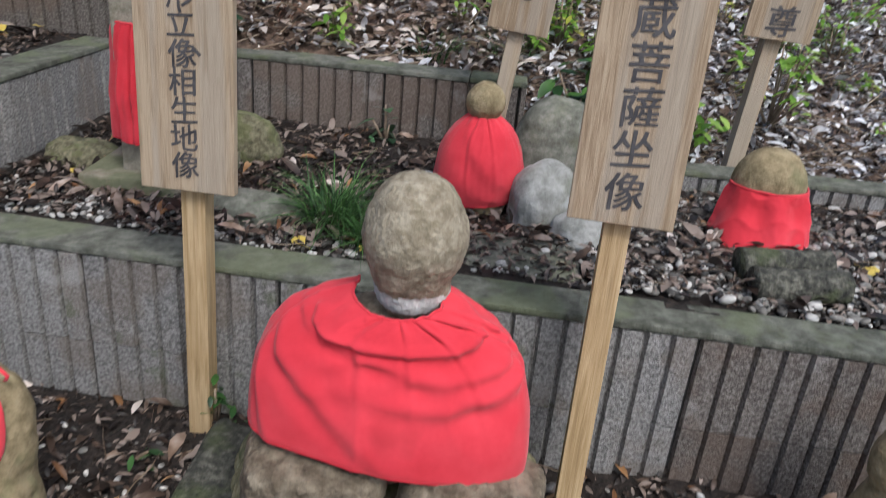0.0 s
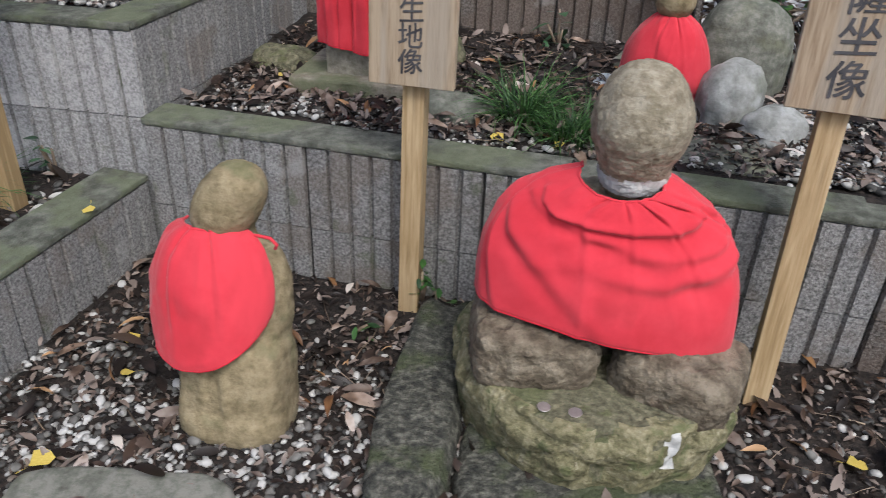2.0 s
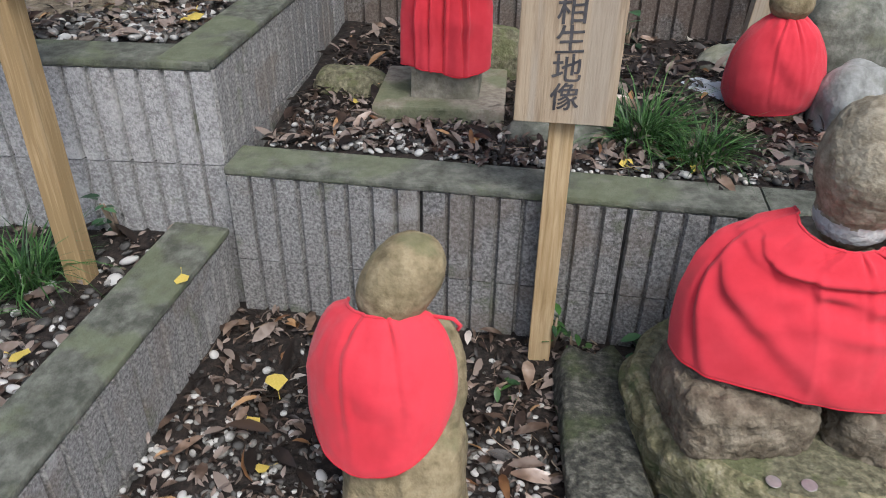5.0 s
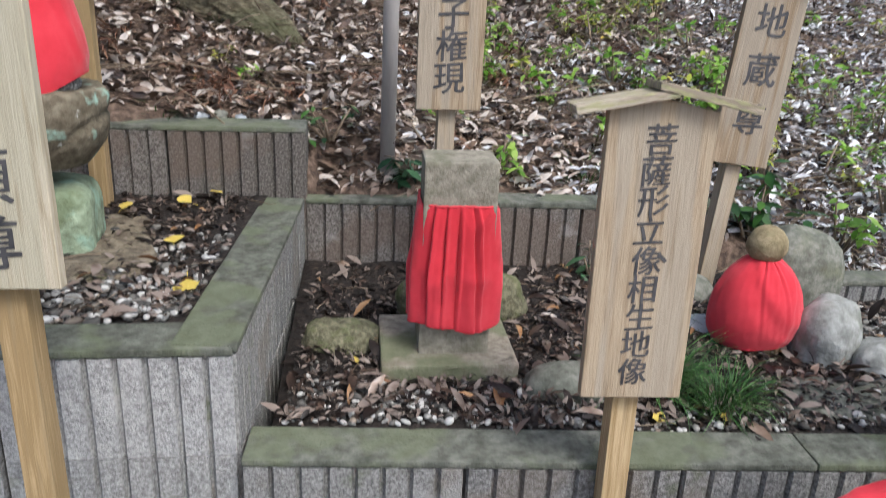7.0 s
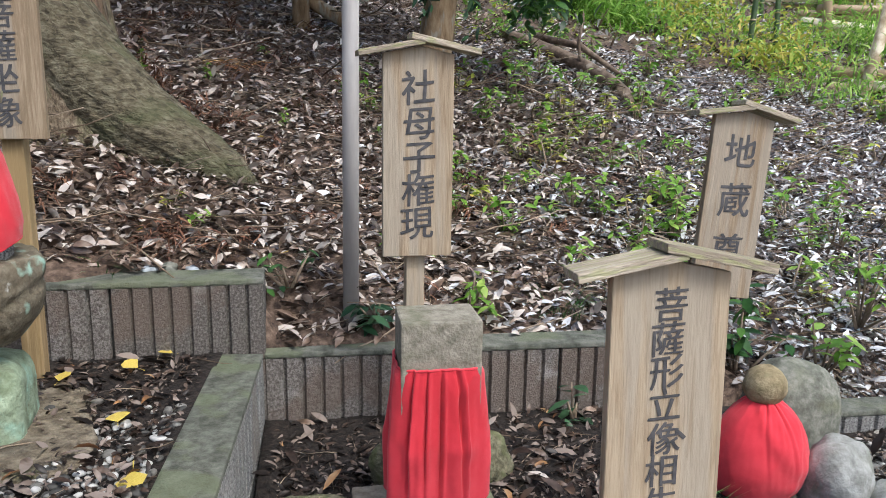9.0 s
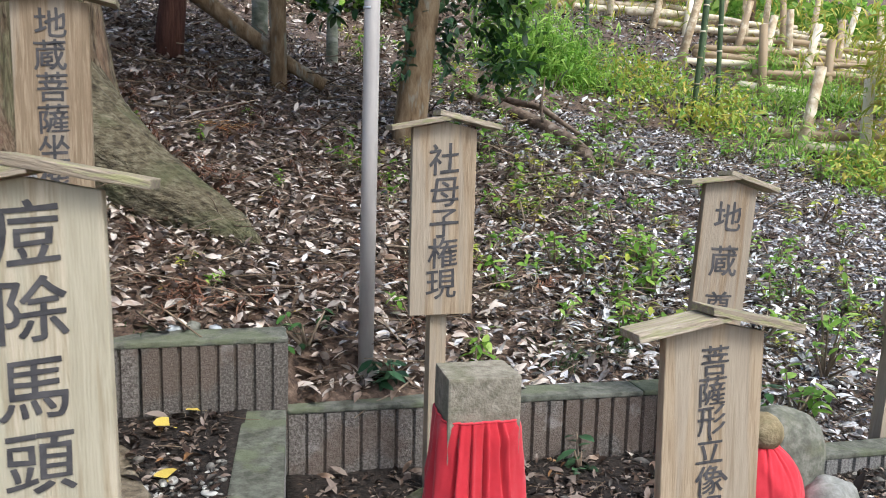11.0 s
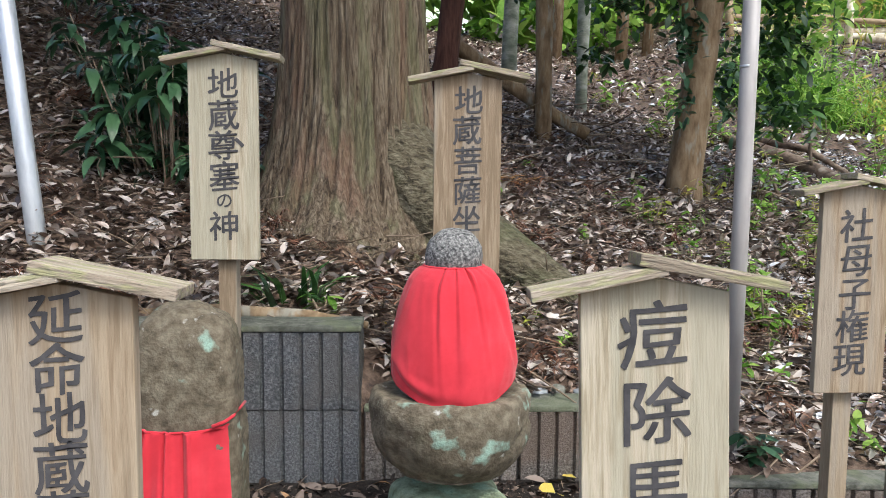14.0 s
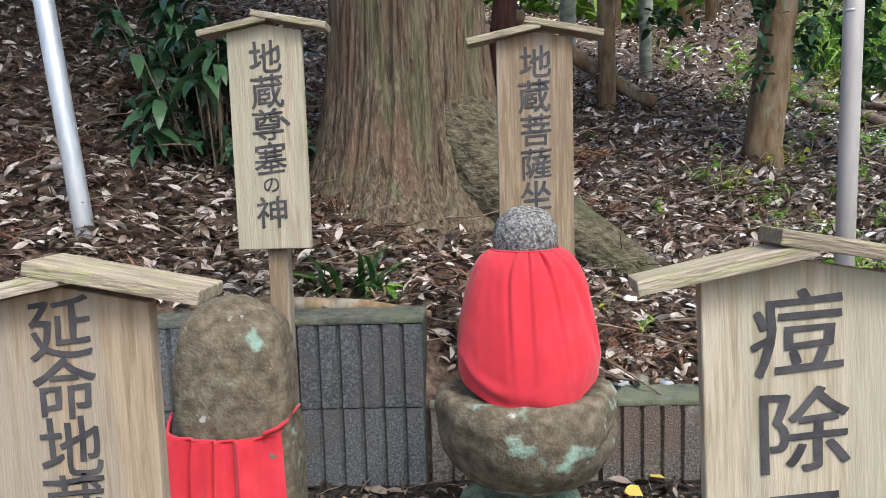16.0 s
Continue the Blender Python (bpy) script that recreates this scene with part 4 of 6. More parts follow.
# small round-headed statue among stones
thing("round_head_statue", "tiny stone figure with a ball-shaped head", "statue", pose(0.075, 1.78, 0), me=blobs("round_head_statue", [
    ((-0.008, 0, 0.603), (0.046, 0.045, 0.045), (0, 0, 0)), ((0, 0, 0.55), (0.03, 0.03, 0.05), (0, 0, 0)), ((0, 0, 0.46), (0.095, 0.085, 0.10), (0, 0, 0)), ((0, 0, 0.36), (0.075, 0.07, 0.05), (0, 0, 0))],
    STONE_TAN, 0.005, 0.003, 18, 0.001, 4, 5.0))
cloth("statue_bib", [(0.575, 0.022, 0.022, 0), (0.565, 0.045, 0.042, 0), (0.52, 0.088, 0.078, 0), (0.45, 0.108, 0.096, 0), (0.395, 0.106, 0.094, 0), (0.368, 0.09, 0.082, 0)], 150, "rounded red bib wrapped about the ball-headed figure",
      pose(0.068, 1.78, 0, 0, 0, 0), pleats=5, pleat=0.001, gather=0.002, wrinkle=0.003, creases=[(-0.3, 0.02, -0.4, 0.35, 0, 0.06, 0.004), (0.15, 0.02, 0.25, 0.4, 0, 0.06, 0.004), (-0.8, 0.2, 0.7, 0.75, 0.1, 0.1, 0.003)], seed=12, hem=lambda th: 0.01 * math.sin(th))

# bibbed boulder
thing("dome_stone", "rounded brown stone wearing a red bib", "statue", pose(0.756, 1.765, 0.0), me=blobs("dome_stone", [
    ((0, 0, 0.475), (0.088, 0.075, 0.088), (0, 0, 0)), ((0, 0, 0.40), (0.088, 0.07, 0.10), (0, 0, 0))], STONE_TAN, 0.006, 0.003, 15, 0.001, 4, 7.0))
cloth("statue_bib", [(0.474, 0.092, 0.080, 0), (0.460, 0.094, 0.084, 0), (0.425, 0.099, 0.096, 0), (0.385, 0.104, 0.117, -0.005), (0.346, 0.108, 0.14, -0.01)], 88, "short red bib spread over the brown stone onto the gravel",
      pose(0.755, 1.765, 0), pleats=6, pleat=0.005, gather=0.001, wrinkle=0.012, seed=15, flare=lambda th: 0.18 * max(0.0, -math.sin(th)))
tv, tf = [], []
for k, (yy, zz, rr) in enumerate(((-0.04, 0.030, 0.036), (0.035, 0.042, 0.034))):
    a, b = tube([(-0.098 + 0.196 * i / 14, yy, zz + 0.001 * math.sin(i * 2)) for i in range(15)], [rr] * 15, 18, 0.03, k)
    tf += [tuple(i + len(tv) for i in f) for f in b]
    tv += a
thing("stone_trough", "dark grooved stone offering block on the gravel", "stone block", pose(0.722, 1.462, L1, 0, 0, 6), me=mesh_from("stone_trough", tv, tf, STONE_DARK))

# loose stones of the middle terrace
ROCKS = [
    ("boulder", (0.275, 1.965, 0.31), (0.26, 0.19, 0.36), STONE_GREY, 3.3, 0.08, 2.2, 0, "big rounded grey-green boulder behind the tiny figure"),
    ("stone", (0.222, 1.715, 0.31), (0.16, 0.16, 0.24), STONE_PALE, 4.4, 0.16, 2.4, 20, "pale grey upright stone beside the tiny figure"),
    ("stone", (0.318, 1.625, 0.31), (0.16, 0.14, 0.15), STONE_PALE, 6.1, 0.15, 2.4, 50, "pale grey stone leaning against another"),
    ("stone", (0.04, 2.06, 0.32), (0.17, 0.12, 0.12), STONE_GREY, 7.7, 0.2, 2.4, 10, "lumpy grey stone below the rear wall"),
    ("stone", (-0.03, 1.88, 0.32), (0.19, 0.12, 0.08), STONE_BLUE, 2.9, 0.2, 2.6, -30, "bluish white stone half in the soil"),
    ("flat_stone", (0.15, 1.505, 0.325), (0.30, 0.18, 0.055), STONE_GREY, 5.5, 0.08, 4.0, -12, "flat grey stepping stone in front of the figure"),
    ("stone", (-0.43, 1.60, 0.31), (0.24, 0.13, 0.12), STONE_GREY, 1.9, 0.08, 2.3, 0, "smooth grey-green stone near the plinth"),
    ("stone", (-0.925, 1.82, 0.31), (0.19, 0.13, 0.13), STONE_MOSSY, 8.8, 0.14, 2.4, -10, "mossy yellowish stone beside the plinth"),
    ("stone", (-0.62, 1.955, 0.31), (0.34, 0.12, 0.22), STONE_MOSSY, 9.9, 0.12, 2.3, 0, "mossy stone behind the square pillar"),
]
for nm, at, size, mat, seed, rg, pw, rz, lab in ROCKS:
    thing(nm, lab, "rock", pose(*at, 0, 0, rz), me=rock(nm, size, mat, seed, rg, 0, 4, pw))

# upper terrace: lotus statue and stone monument
LX, LY = -1.581, 1.945
thing("base_stone", "roughly squared stone base with green lichen", "plinth", pose(LX - 0.005, LY, 0.50, 0, 0, 5), me=rock("base_stone", (0.245, 0.22, 0.26), STONE_VERDIGRIS, 1.1, 0.06, 0, 5, 6))
bm = bmesh.new()
bmesh.ops.create_icosphere(bm, subdivisions=5, radius=1.0)
for v in bm.verts:
    d = v.co.normalized()
    z = max(-0.75, min(0.62, d.z))
    wide = math.sqrt(max(0.02, 1 - max(0.0, -z) ** 2.0)) if z < 0.3 else math.sqrt(max(0.0, 1 - d.z ** 2)) / math.sqrt(1 - 0.3 ** 2)
    h = math.hypot(d.x, d.y) or 1
    if z < 0.3:
        k = wide
        v.co = Vector((d.x / h * k * min(1, h * 4), d.y / h * k * min(1, h * 4), z))
    else:
        v.co = Vector((d.x / h * min(1, wide), d.y / h * min(1, wide), min(0.45, z)))
    q = d * 1.6
    k = 1 + 0.07 * noise.noise(q) + 0.04 * noise.noise(q * 2.7) + 0.012 * noise.noise(q * 9)
    crack = 0.05 * math.exp(-((d.x * 0.8 - d.z * 0.9 - 0.72 + 0.1 * noise.noise(q * 3)) / 0.03) ** 2)
    v.co = Vector((v.co.x * 0.165 * (k - crack), v.co.y * 0.146 * (k - crack), 0.833 + v.co.z * 0.135 + 0.006 * noise.noise(q * 3)))
thing("stone_pedestal", "cracked bowl-shaped stone pedestal with green lichen spots", "pedestal", pose(LX, LY, 0.01), me=mesh_of("stone_pedestal", bm, STONE_GREEN, True))
bust = blobs("lotus_statue", [((0, 0, 1.165), (0.059, 0.056, 0.058), (0, 0, 0)), ((0, 0, 1.07), (0.09, 0.07, 0.09), (0, 0, 0)), ((0, 0, 0.97), (0.105, 0.085, 0.12), (0, 0, 0)), ((0, 0, 0.90), (0.11, 0.10, 0.04), (0, 0, 0))], GRANITE, 0.006, 0.003, 20, 0.001, 4, 4.0)
thing("lotus_stone_statue", "small granite statue sitting on a bowl-shaped pedestal", "statue", pose(LX, LY, 0.01), me=bust)
cloth("statue_bib", [(1.146, 0.060, 0.06, 0), (1.136, 0.080, 0.07, 0), (1.10, 0.100, 0.085, 0), (1.04, 0.113, 0.103, 0), (0.975, 0.123, 0.117, 0), (0.93, 0.129, 0.123, 0), (0.896, 0.124, 0.118, 0)], 105, "smooth red bib covering the granite statue",
      pose(LX, LY, 0.01), pleats=3, pleat=0.0004, gather=0.001, wrinkle=0.003, creases=[(-0.28, 0.02, -0.34, 0.30, 0, 0.05, 0.006), (0.03, 0.02, 0.02, 0.22, 0, 0.04, 0.004), (0.32, 0.02, 0.40, 0.28, 0, 0.05, 0.006), (0.04, 0.2, 0.06, 0.98, 0, 0.16, 0.003), (-1.1, 0.80, -0.2, 0.90, 0.05, 0.06, 0.004), (0.9, 0.3, 1.3, 0.8, 0, 0.09, 0.003)], seed=21,
      hem=lambda th: 0.030 - 0.048 * max(0.0, math.cos(th)) ** 2)
thing("rock_slab", "broad flat stone slab under the stone base", "rock", pose(-1.63, 1.90, 0.522, 0, 0, 12), me=rock("rock_slab", (0.56, 0.50, 0.075), STONE_LAP, 4.7, 0.08, 0.4, 4, 5))
mono = blobs("monument", [((0, 0, 0.80), (0.104, 0.080, 0.265), (0, 0, 0), 5.0), ((0.004, 0, 0.66), (0.107, 0.082, 0.27), (0, 0, 0), 5.0), ((-0.008, 0, 0.985), (0.086, 0.072, 0.098), (0, 3, 0), 2.6)], STONE_GREEN, 0.006, 0.0035, 9, 0.0022, 2, 9.0, crag=(1.2, 0.002))
thing("stone_monument", "round-topped brown stone marker spotted with lichen", "stone marker", pose(-2.113, 1.95, 0), me=mono)
skirt = cloth("monument_skirt", [(0.872, 0.112, 0.088, 0), (0.855, 0.113, 0.090, 0), (0.75, 0.114, 0.098, 0), (0.65, 0.116, 0.103, 0), (0.575, 0.118, 0.106, 0)], 66, "pleated red cloth tied round the stone marker",
              pose(-2.122, 1.95, 0), pleats=11, pleat=0.005, gather=0.002, wrinkle=0.006, seed=25, power=4.0, turn=-16, dip=0.032, hem=lambda th: 0.0,
              creases=[(-0.45, 0.02, -0.5, 0.8, 0, 0.06, 0.009), (-0.1, 0.02, -0.12, 0.8, 0, 0.05, 0.008), (0.2, 0.02, 0.24, 0.7, 0, 0.05, 0.008)])
tv, tf = tube([(0.075, -0.088, 0.852), (0.098, -0.080, 0.860), (0.112, -0.066, 0.868), (0.119, -0.04, 0.875), (0.120, 0.0, 0.876)], [0.0045, 0.0035, 0.003, 0.003, 0.003], 8)
part("tie", mesh_from("tie", tv, tf, RED), skirt, "thin red tie cord")


# ---- poles ----
def pole(name, label, pts, radius, mat, bands):
    p = thing(name, label, "pole")
    tv, tf = tube(pts, [radius] * len(pts), 24)
    part("shaft", mesh_from("shaft", tv, tf, mat), p)
    a, b = Vector(pts[0]), Vector(pts[-1])
    for t in bands:
        c, d = a.lerp(b, t), (b - a).normalized() * 0.004
        tv, tf = tube([c - d, c + d], [radius * 1.03] * 2, 24)
        part("joint_band", mesh_from("joint_band", tv, tf, SILVER), p)


pole("metal_pole", "dull grey-brown steel pole standing in the leaf litter", [(-0.780, 2.455, 0.5), (-0.776, 2.45, 1.2), (-0.768, 2.44, 3.4)], 0.0225, STEEL, (0.39,))
pole("silver_pole", "shiny galvanised steel pole leaning by the bush", [(-2.745, 2.75, 0.8), (-2.785, 2.75, 1.2), (-3.0, 2.76, 3.4)], 0.028, SILVER, (0.42,))


# ---- trees ----
def branch_tree(name, label, base, pts, radii, mat, limbs=(), seed=0):
    t = thing(name, label, "tree")
    tv, tf = tube(pts, radii, 20, 0.04, seed)
    part("trunk", mesh_from("trunk", tv, tf, mat), t)
    for lp, lr in limbs:
        tv, tf = tube(lp, lr, 8, 0.05, seed + 1)
        part("limb", mesh_from("limb", tv, tf, mat), t)
    return t


# the big cedar with its spreading roots
big = thing("cedar_tree", "massive old cedar trunk with fluted bark and spreading roots", "tree", pose(-1.893, 3.52, 0))
nu, nv = 300, 150
vs = []
lobes = [(radians(-35), 0.03, 0.40), (radians(-95), 0.12, 0.4), (radians(-150), 0.16, 0.4), (radians(60), 0.2, 0.5), (radians(150), 0.2, 0.5)]
for j in range(nv + 1):
    v = j / nv
    z = 0.75 + 6.2 * v ** 1.9
    for i in range(nu):
        a = 2 * math.pi * i / nu
        h = max(0.0, z - 1.02)
        rad = 0.266 + 0.215 * math.exp(-h / 0.36) - 0.012 * max(0, z - 1.8)
        for la, amp, w in lobes:
            d = math.atan2(math.sin(a - la), math.cos(a - la))
            rad += amp * math.exp(-(d / w) ** 2) * math.exp(-h / 0.17)
        lean = math.atan2(math.sin(a + 0.45), math.cos(a + 0.45))
        rad += 0.07 * math.exp(-(lean / 0.55) ** 2) * math.exp(-h / 0.45)
        q = Vector((math.cos(a) * 3.0, math.sin(a) * 3.0, z * 0.55))
        ridge = noise.noise(q * 3.2 + Vector((0, 0, noise.noise(q) * 0.5)))
        rad += 0.011 * noise.noise(q * 0.8) - 0.03 * max(0.0, 0.22 - abs(ridge)) * 3.2 * min(1.0, 0.2 + h / 0.3) + 0.007 * noise.noise(Vector((q.x * 9, q.y * 9, q.z * 5)))
        vs.append((rad * math.cos(a), rad * math.sin(a), z))
fs = [(j * nu + i, j * nu + (i + 1) % nu, (j + 1) * nu + (i + 1) % nu, (j + 1) * nu + i) for j in range(nv) for i in range(nu)]
fs.append(tuple(nv * nu + i for i in range(nu)))
part("trunk", mesh_from("trunk", vs, fs, BARK), big)


def root_mesh(pts, radii, seed, rings=70, sides=90):
    """A root as a smooth tapering limb, grained along its length with fine bark ridges."""
    pts = [Vector(p) for p in pts]
    vs, fs = [], []
    n = len(pts) - 1
    line, rads = [], []
    for k in range(rings + 1):
        f = k / rings * n
        i = min(int(f), n - 1)
        u = f - i
        p0, p1, p2, p3 = pts[max(i - 1, 0)], pts[i], pts[i + 1], pts[min(i + 2, n)]
        line.append(0.5 * (2 * p1 + (p2 - p0) * u + (2 * p0 - 5 * p1 + 4 * p2 - p3) * u * u + (3 * p1 - p0 - 3 * p2 + p3) * u ** 3))
        rads.append(radii[i] + (radii[i + 1] - radii[i]) * (3 * u * u - 2 * u ** 3))
    for k, p in enumerate(line):
        d = (line[min(k + 1, rings)] - line[max(k - 1, 0)]).normalized()
        side = d.cross(Vector((0, 0, 1))).normalized()
        up = side.cross(d)
        for i in range(sides):
            a = 2 * math.pi * i / sides
            q = Vector((math.cos(a) * 2.6, math.sin(a) * 2.6, k * 0.09 + seed))
            ridge = noise.noise(Vector((q.x * 3.0, q.y * 3.0, q.z * 0.8)))
            r = rads[k] * (1 + 0.07 * noise.noise(q * 0.5)) - 0.012 * max(0.0, 0.2 - abs(ridge)) / 0.2 + 0.004 * noise.noise(Vector((q.x * 7, q.y * 7, q.z * 3)))
            vs.append(p + (side * math.cos(a) + up * math.sin(a)) * r)
    for k in range(rings):
        for i in range(sides):
            a, b = k * sides + i, k * sides + (i + 1) % sides
            fs.append((a, b, b + sides, a + sides))
    fs.append(tuple(rings * sides + i for i in range(sides)))
    return mesh_from("root", vs, fs, BARK_ROOT)


for pts, radii in (([(0.02, -0.05, 1.80), (0.09, -0.10, 1.56), (0.19, -0.16, 1.36), (0.33, -0.23, 1.20), (0.48, -0.295, 1.07), (0.62, -0.355, 0.985), (0.73, -0.40, 0.925), (0.79, -0.43, 0.88), (0.82, -0.45, 0.82)], [0.10, 0.15, 0.175, 0.168, 0.148, 0.122, 0.098, 0.072, 0.03]),
                   ([(0.1, 0.1, 1.15), (0.45, -0.02, 1.05), (0.7, -0.05, 0.93)], [0.12, 0.07, 0.03]),
                   ([(0.42, -0.42, 0.98), (0.40, -0.52, 0.90), (0.36, -0.62, 0.84)], [0.03, 0.022, 0.012]),
                   ([(0.70, -0.44, 0.90), (0.68, -0.53, 0.84), (0.64, -0.60, 0.79)], [0.03, 0.02, 0.010])):
    part("root", root_mesh(pts, radii, 4.0 * pts[0][0], 70 if len(pts) > 4 else 16, 90 if len(pts) > 4 else 24), big, "thick surface root")

branch_tree("ivy_tree", "smooth brown tree trunk overgrown with ivy", None, [(-0.09, 4.82, 1.0), (-0.085, 4.82, 1.35), (-0.02, 4.83, 1.9), (0.05, 4.85, 2.5), (0.10, 4.9, 4.6)], [0.13, 0.098, 0.088, 0.082, 0.06], BARK_SMOOTH,
            [([(-0.0, 4.83, 2.0), (-0.2, 4.75, 2.5), (-0.5, 4.7, 3.1)], [0.05, 0.035, 0.02]), ([(0.03, 4.85, 2.3), (0.3, 4.8, 2.9), (0.5, 4.8, 3.6)], [0.05, 0.04, 0.02])], 3)
branch_tree("young_tree", "slim straight brown young tree trunk", None, [(-0.80, 5.45, 1.4), (-0.805, 5.45, 2.0), (-0.81, 5.46, 2.7), (-0.82, 5.5, 4.8)], [0.056, 0.052, 0.058, 0.05], BARK_SMOOTH, (), 5)
branch_tree("young_tree", "slim pale grey-green young tree trunk", None, [(-0.28, 6.7, 1.6), (-0.28, 6.7, 2.2), (-0.27, 6.7, 2.9), (-0.25, 6.75, 5.0)], [0.05, 0.046, 0.054, 0.045], BARK_GREY, (), 6)
branch_tree("young_tree", "mossy grey-green young tree trunk on the slope", None, [(-0.84, 7.0, 1.8), (-0.83, 7.0, 2.5), (-0.8, 7.0, 3.2), (-0.76, 7.0, 5.2)], [0.07, 0.065, 0.06, 0.05], BARK_GREY, (), 7)
branch_tree("red_tree", "dark red-brown leaning tree trunk", None, [(-1.47, 5.5, 1.75), (-1.43, 5.5, 2.15), (-1.38, 5.5, 2.6), (-1.2, 5.55, 4.5)], [0.09, 0.078, 0.074, 0.06], BARK_RED, (), 8)


def log(label, pts, radii, mat, seed):
    tv, tf = tube(pts, radii, 12, 0.08, seed)
    thing("fallen_log", label, "log", me=mesh_from("fallen_log", tv, tf, mat), group="fallen wood on the slope")


log("long grey fallen trunk lying across the slope", [(-1.42, 5.62, 2.24), (-1.05, 5.58, 1.98), (-0.7, 5.5, 1.73), (-0.5, 5.5, 1.62)], [0.055, 0.05, 0.045, 0.04], BARK_SMOOTH, 1)
log("dark fallen branch lying on the leaves", [(x, y, hill(x, y) + dz) for x, y, dz in ((0.85, 6.6, 0.05), (0.98, 6.42, 0.06), (1.16, 6.15, 0.07), (1.33, 5.98, 0.06), (1.42, 5.75, 0.05), (1.42, 5.48, 0.04), (1.36, 5.28, 0.01))], [0.05, 0.055, 0.058, 0.056, 0.052, 0.05, 0.04], BARK_FALLEN, 2)
log("thin forked dead branch on the leaves", [(x, y, hill(x, y) + dz) for x, y, dz in ((1.05, 6.4, 0.12), (1.35, 6.2, 0.16), (1.6, 5.9, 0.06))], [0.03, 0.026, 0.014], BARK_FALLEN, 3)
log("thin dead shoot rising from the fallen branch", [(1.30, 6.0, hill(1.30, 6.0) + 0.02), (1.24, 5.95, hill(1.24, 5.95) + 0.22), (1.27, 5.95, hill(1.27, 5.95) + 0.45)], [0.014, 0.012, 0.007], BARK_FALLEN, 6)
log("long bare twig lying across the litter", [(x, y, hill(x, y) + dz) for x, y, dz in ((1.3, 5.5, 0.03), (1.9, 5.3, 0.04), (2.4, 5.25, 0.03), (2.9, 5.1, 0.02))], [0.012, 0.011, 0.009, 0.006], BARK_FALLEN, 7)
log("short dead stick on the leaf litter", [(-1.03, 3.10, 0.845), (-0.93, 3.10, 0.835), (-0.82, 3.12, 0.825)], [0.012, 0.014, 0.011], BAMBOO, 4)
log("weathered root lying behind the wall", [(-2.45, 2.52, 0.95), (-2.2, 2.50, 0.965), (-1.95, 2.48, 0.955), (-1.78, 2.46, 0.935)], [0.016, 0.022, 0.019, 0.01], BARK_SMOOTH, 5)


# ---- leaf shapes and planting ----
def leaf_shape(width=0.32, curl=0.15, fold=0.12, tip=1.0):
    """A leaf one unit long along +x, with a midrib fold and a curl."""
    st = [(0.0, 0.0), (0.22, 0.75), (0.5, 1.0), (0.78, 0.62), (1.0, 0.0)]
    vs, fs = [], []
    for x, w in st:
        z = -curl * (x - 0.5) ** 2 * 4 * tip
        if w == 0:
            vs.append((x, 0, z))
        else:
            vs += [(x, -w * width / 2, z + fold * w * width), (x, 0, z), (x, w * width / 2, z + fold * w * width)]
    fs = [(0, 1, 2), (0, 2, 3), (1, 4, 5, 2), (2, 5, 6, 3), (4, 7, 8, 5), (5, 8, 9, 6), (7, 10, 8), (8, 10, 9)]
    return vs, fs


def matrices(pos, yaw, pitch, roll, size):
    """An array of transforms from arrays of places, angles and sizes."""
    cy, sy, cp, sp, cr, sr = np.cos(yaw), np.sin(yaw), np.cos(pitch), np.sin(pitch), np.cos(roll), np.sin(roll)
    m = np.zeros((len(yaw), 4, 4))
    m[:, 0, 0], m[:, 0, 1], m[:, 0, 2] = cy * cp, cy * sp * sr - sy * cr, cy * sp * cr + sy * sr
    m[:, 1, 0], m[:, 1, 1], m[:, 1, 2] = sy * cp, sy * sp * sr + cy * cr, sy * sp * cr - cy * sr
    m[:, 2, 0], m[:, 2, 1], m[:, 2, 2] = -sp, cp * sr, cp * cr
    m[:, :3, :3] *= np.asarray(size)[:, None, None] if np.ndim(size) == 1 else np.asarray(size)[:, None, :]
    m[:, :3, 3] = pos
    m[:, 3, 3] = 1
    return m


rng = np.random.default_rng(11)
LEAF = leaf_shape(0.34, 0.07, 0.09)
LEAF_FLAT = leaf_shape(0.42, 0.06, 0.06)
LEAF_CURL = leaf_shape(0.36, 0.12, 0.20)


def litter(name, label, xs, ys, zf, size, mat, shape=LEAF, tilt=0.35, lift=0.012):
    n = len(xs)
    z = np.array([zf(x, y) for x, y in zip(xs, ys)])
    pos = np.c_[xs, ys, z + rng.uniform(0.002, lift, n)]
    m = matrices(pos, rng.uniform(0, 6.28, n), rng.normal(0, tilt, n), rng.normal(0, tilt * 1.3, n), rng.uniform(*size, n))
    return thing(name, label, "leaf litter", kind="stuff", me=scatter(name, *shape, m, mat))


def slope_points(n, x0, x1, y0, y1):
    return rng.uniform(x0, x1, n), rng.uniform(y0, y1, n)


def keep(xs, ys, test):
    k = np.array([test(x, y) for x, y in zip(xs, ys)])
    return xs[k], ys[k]


def clear(x, y):
    """Off the big trunk, and behind the rear walls."""
    return (x + 1.893) ** 2 + (y - 3.52) ** 2 > 0.36 ** 2 and y > (2.36 + (0.11 if x < -1.79 else 0.08 if x < -1.0 else 0.02) if x < 0.42 else 2.08)


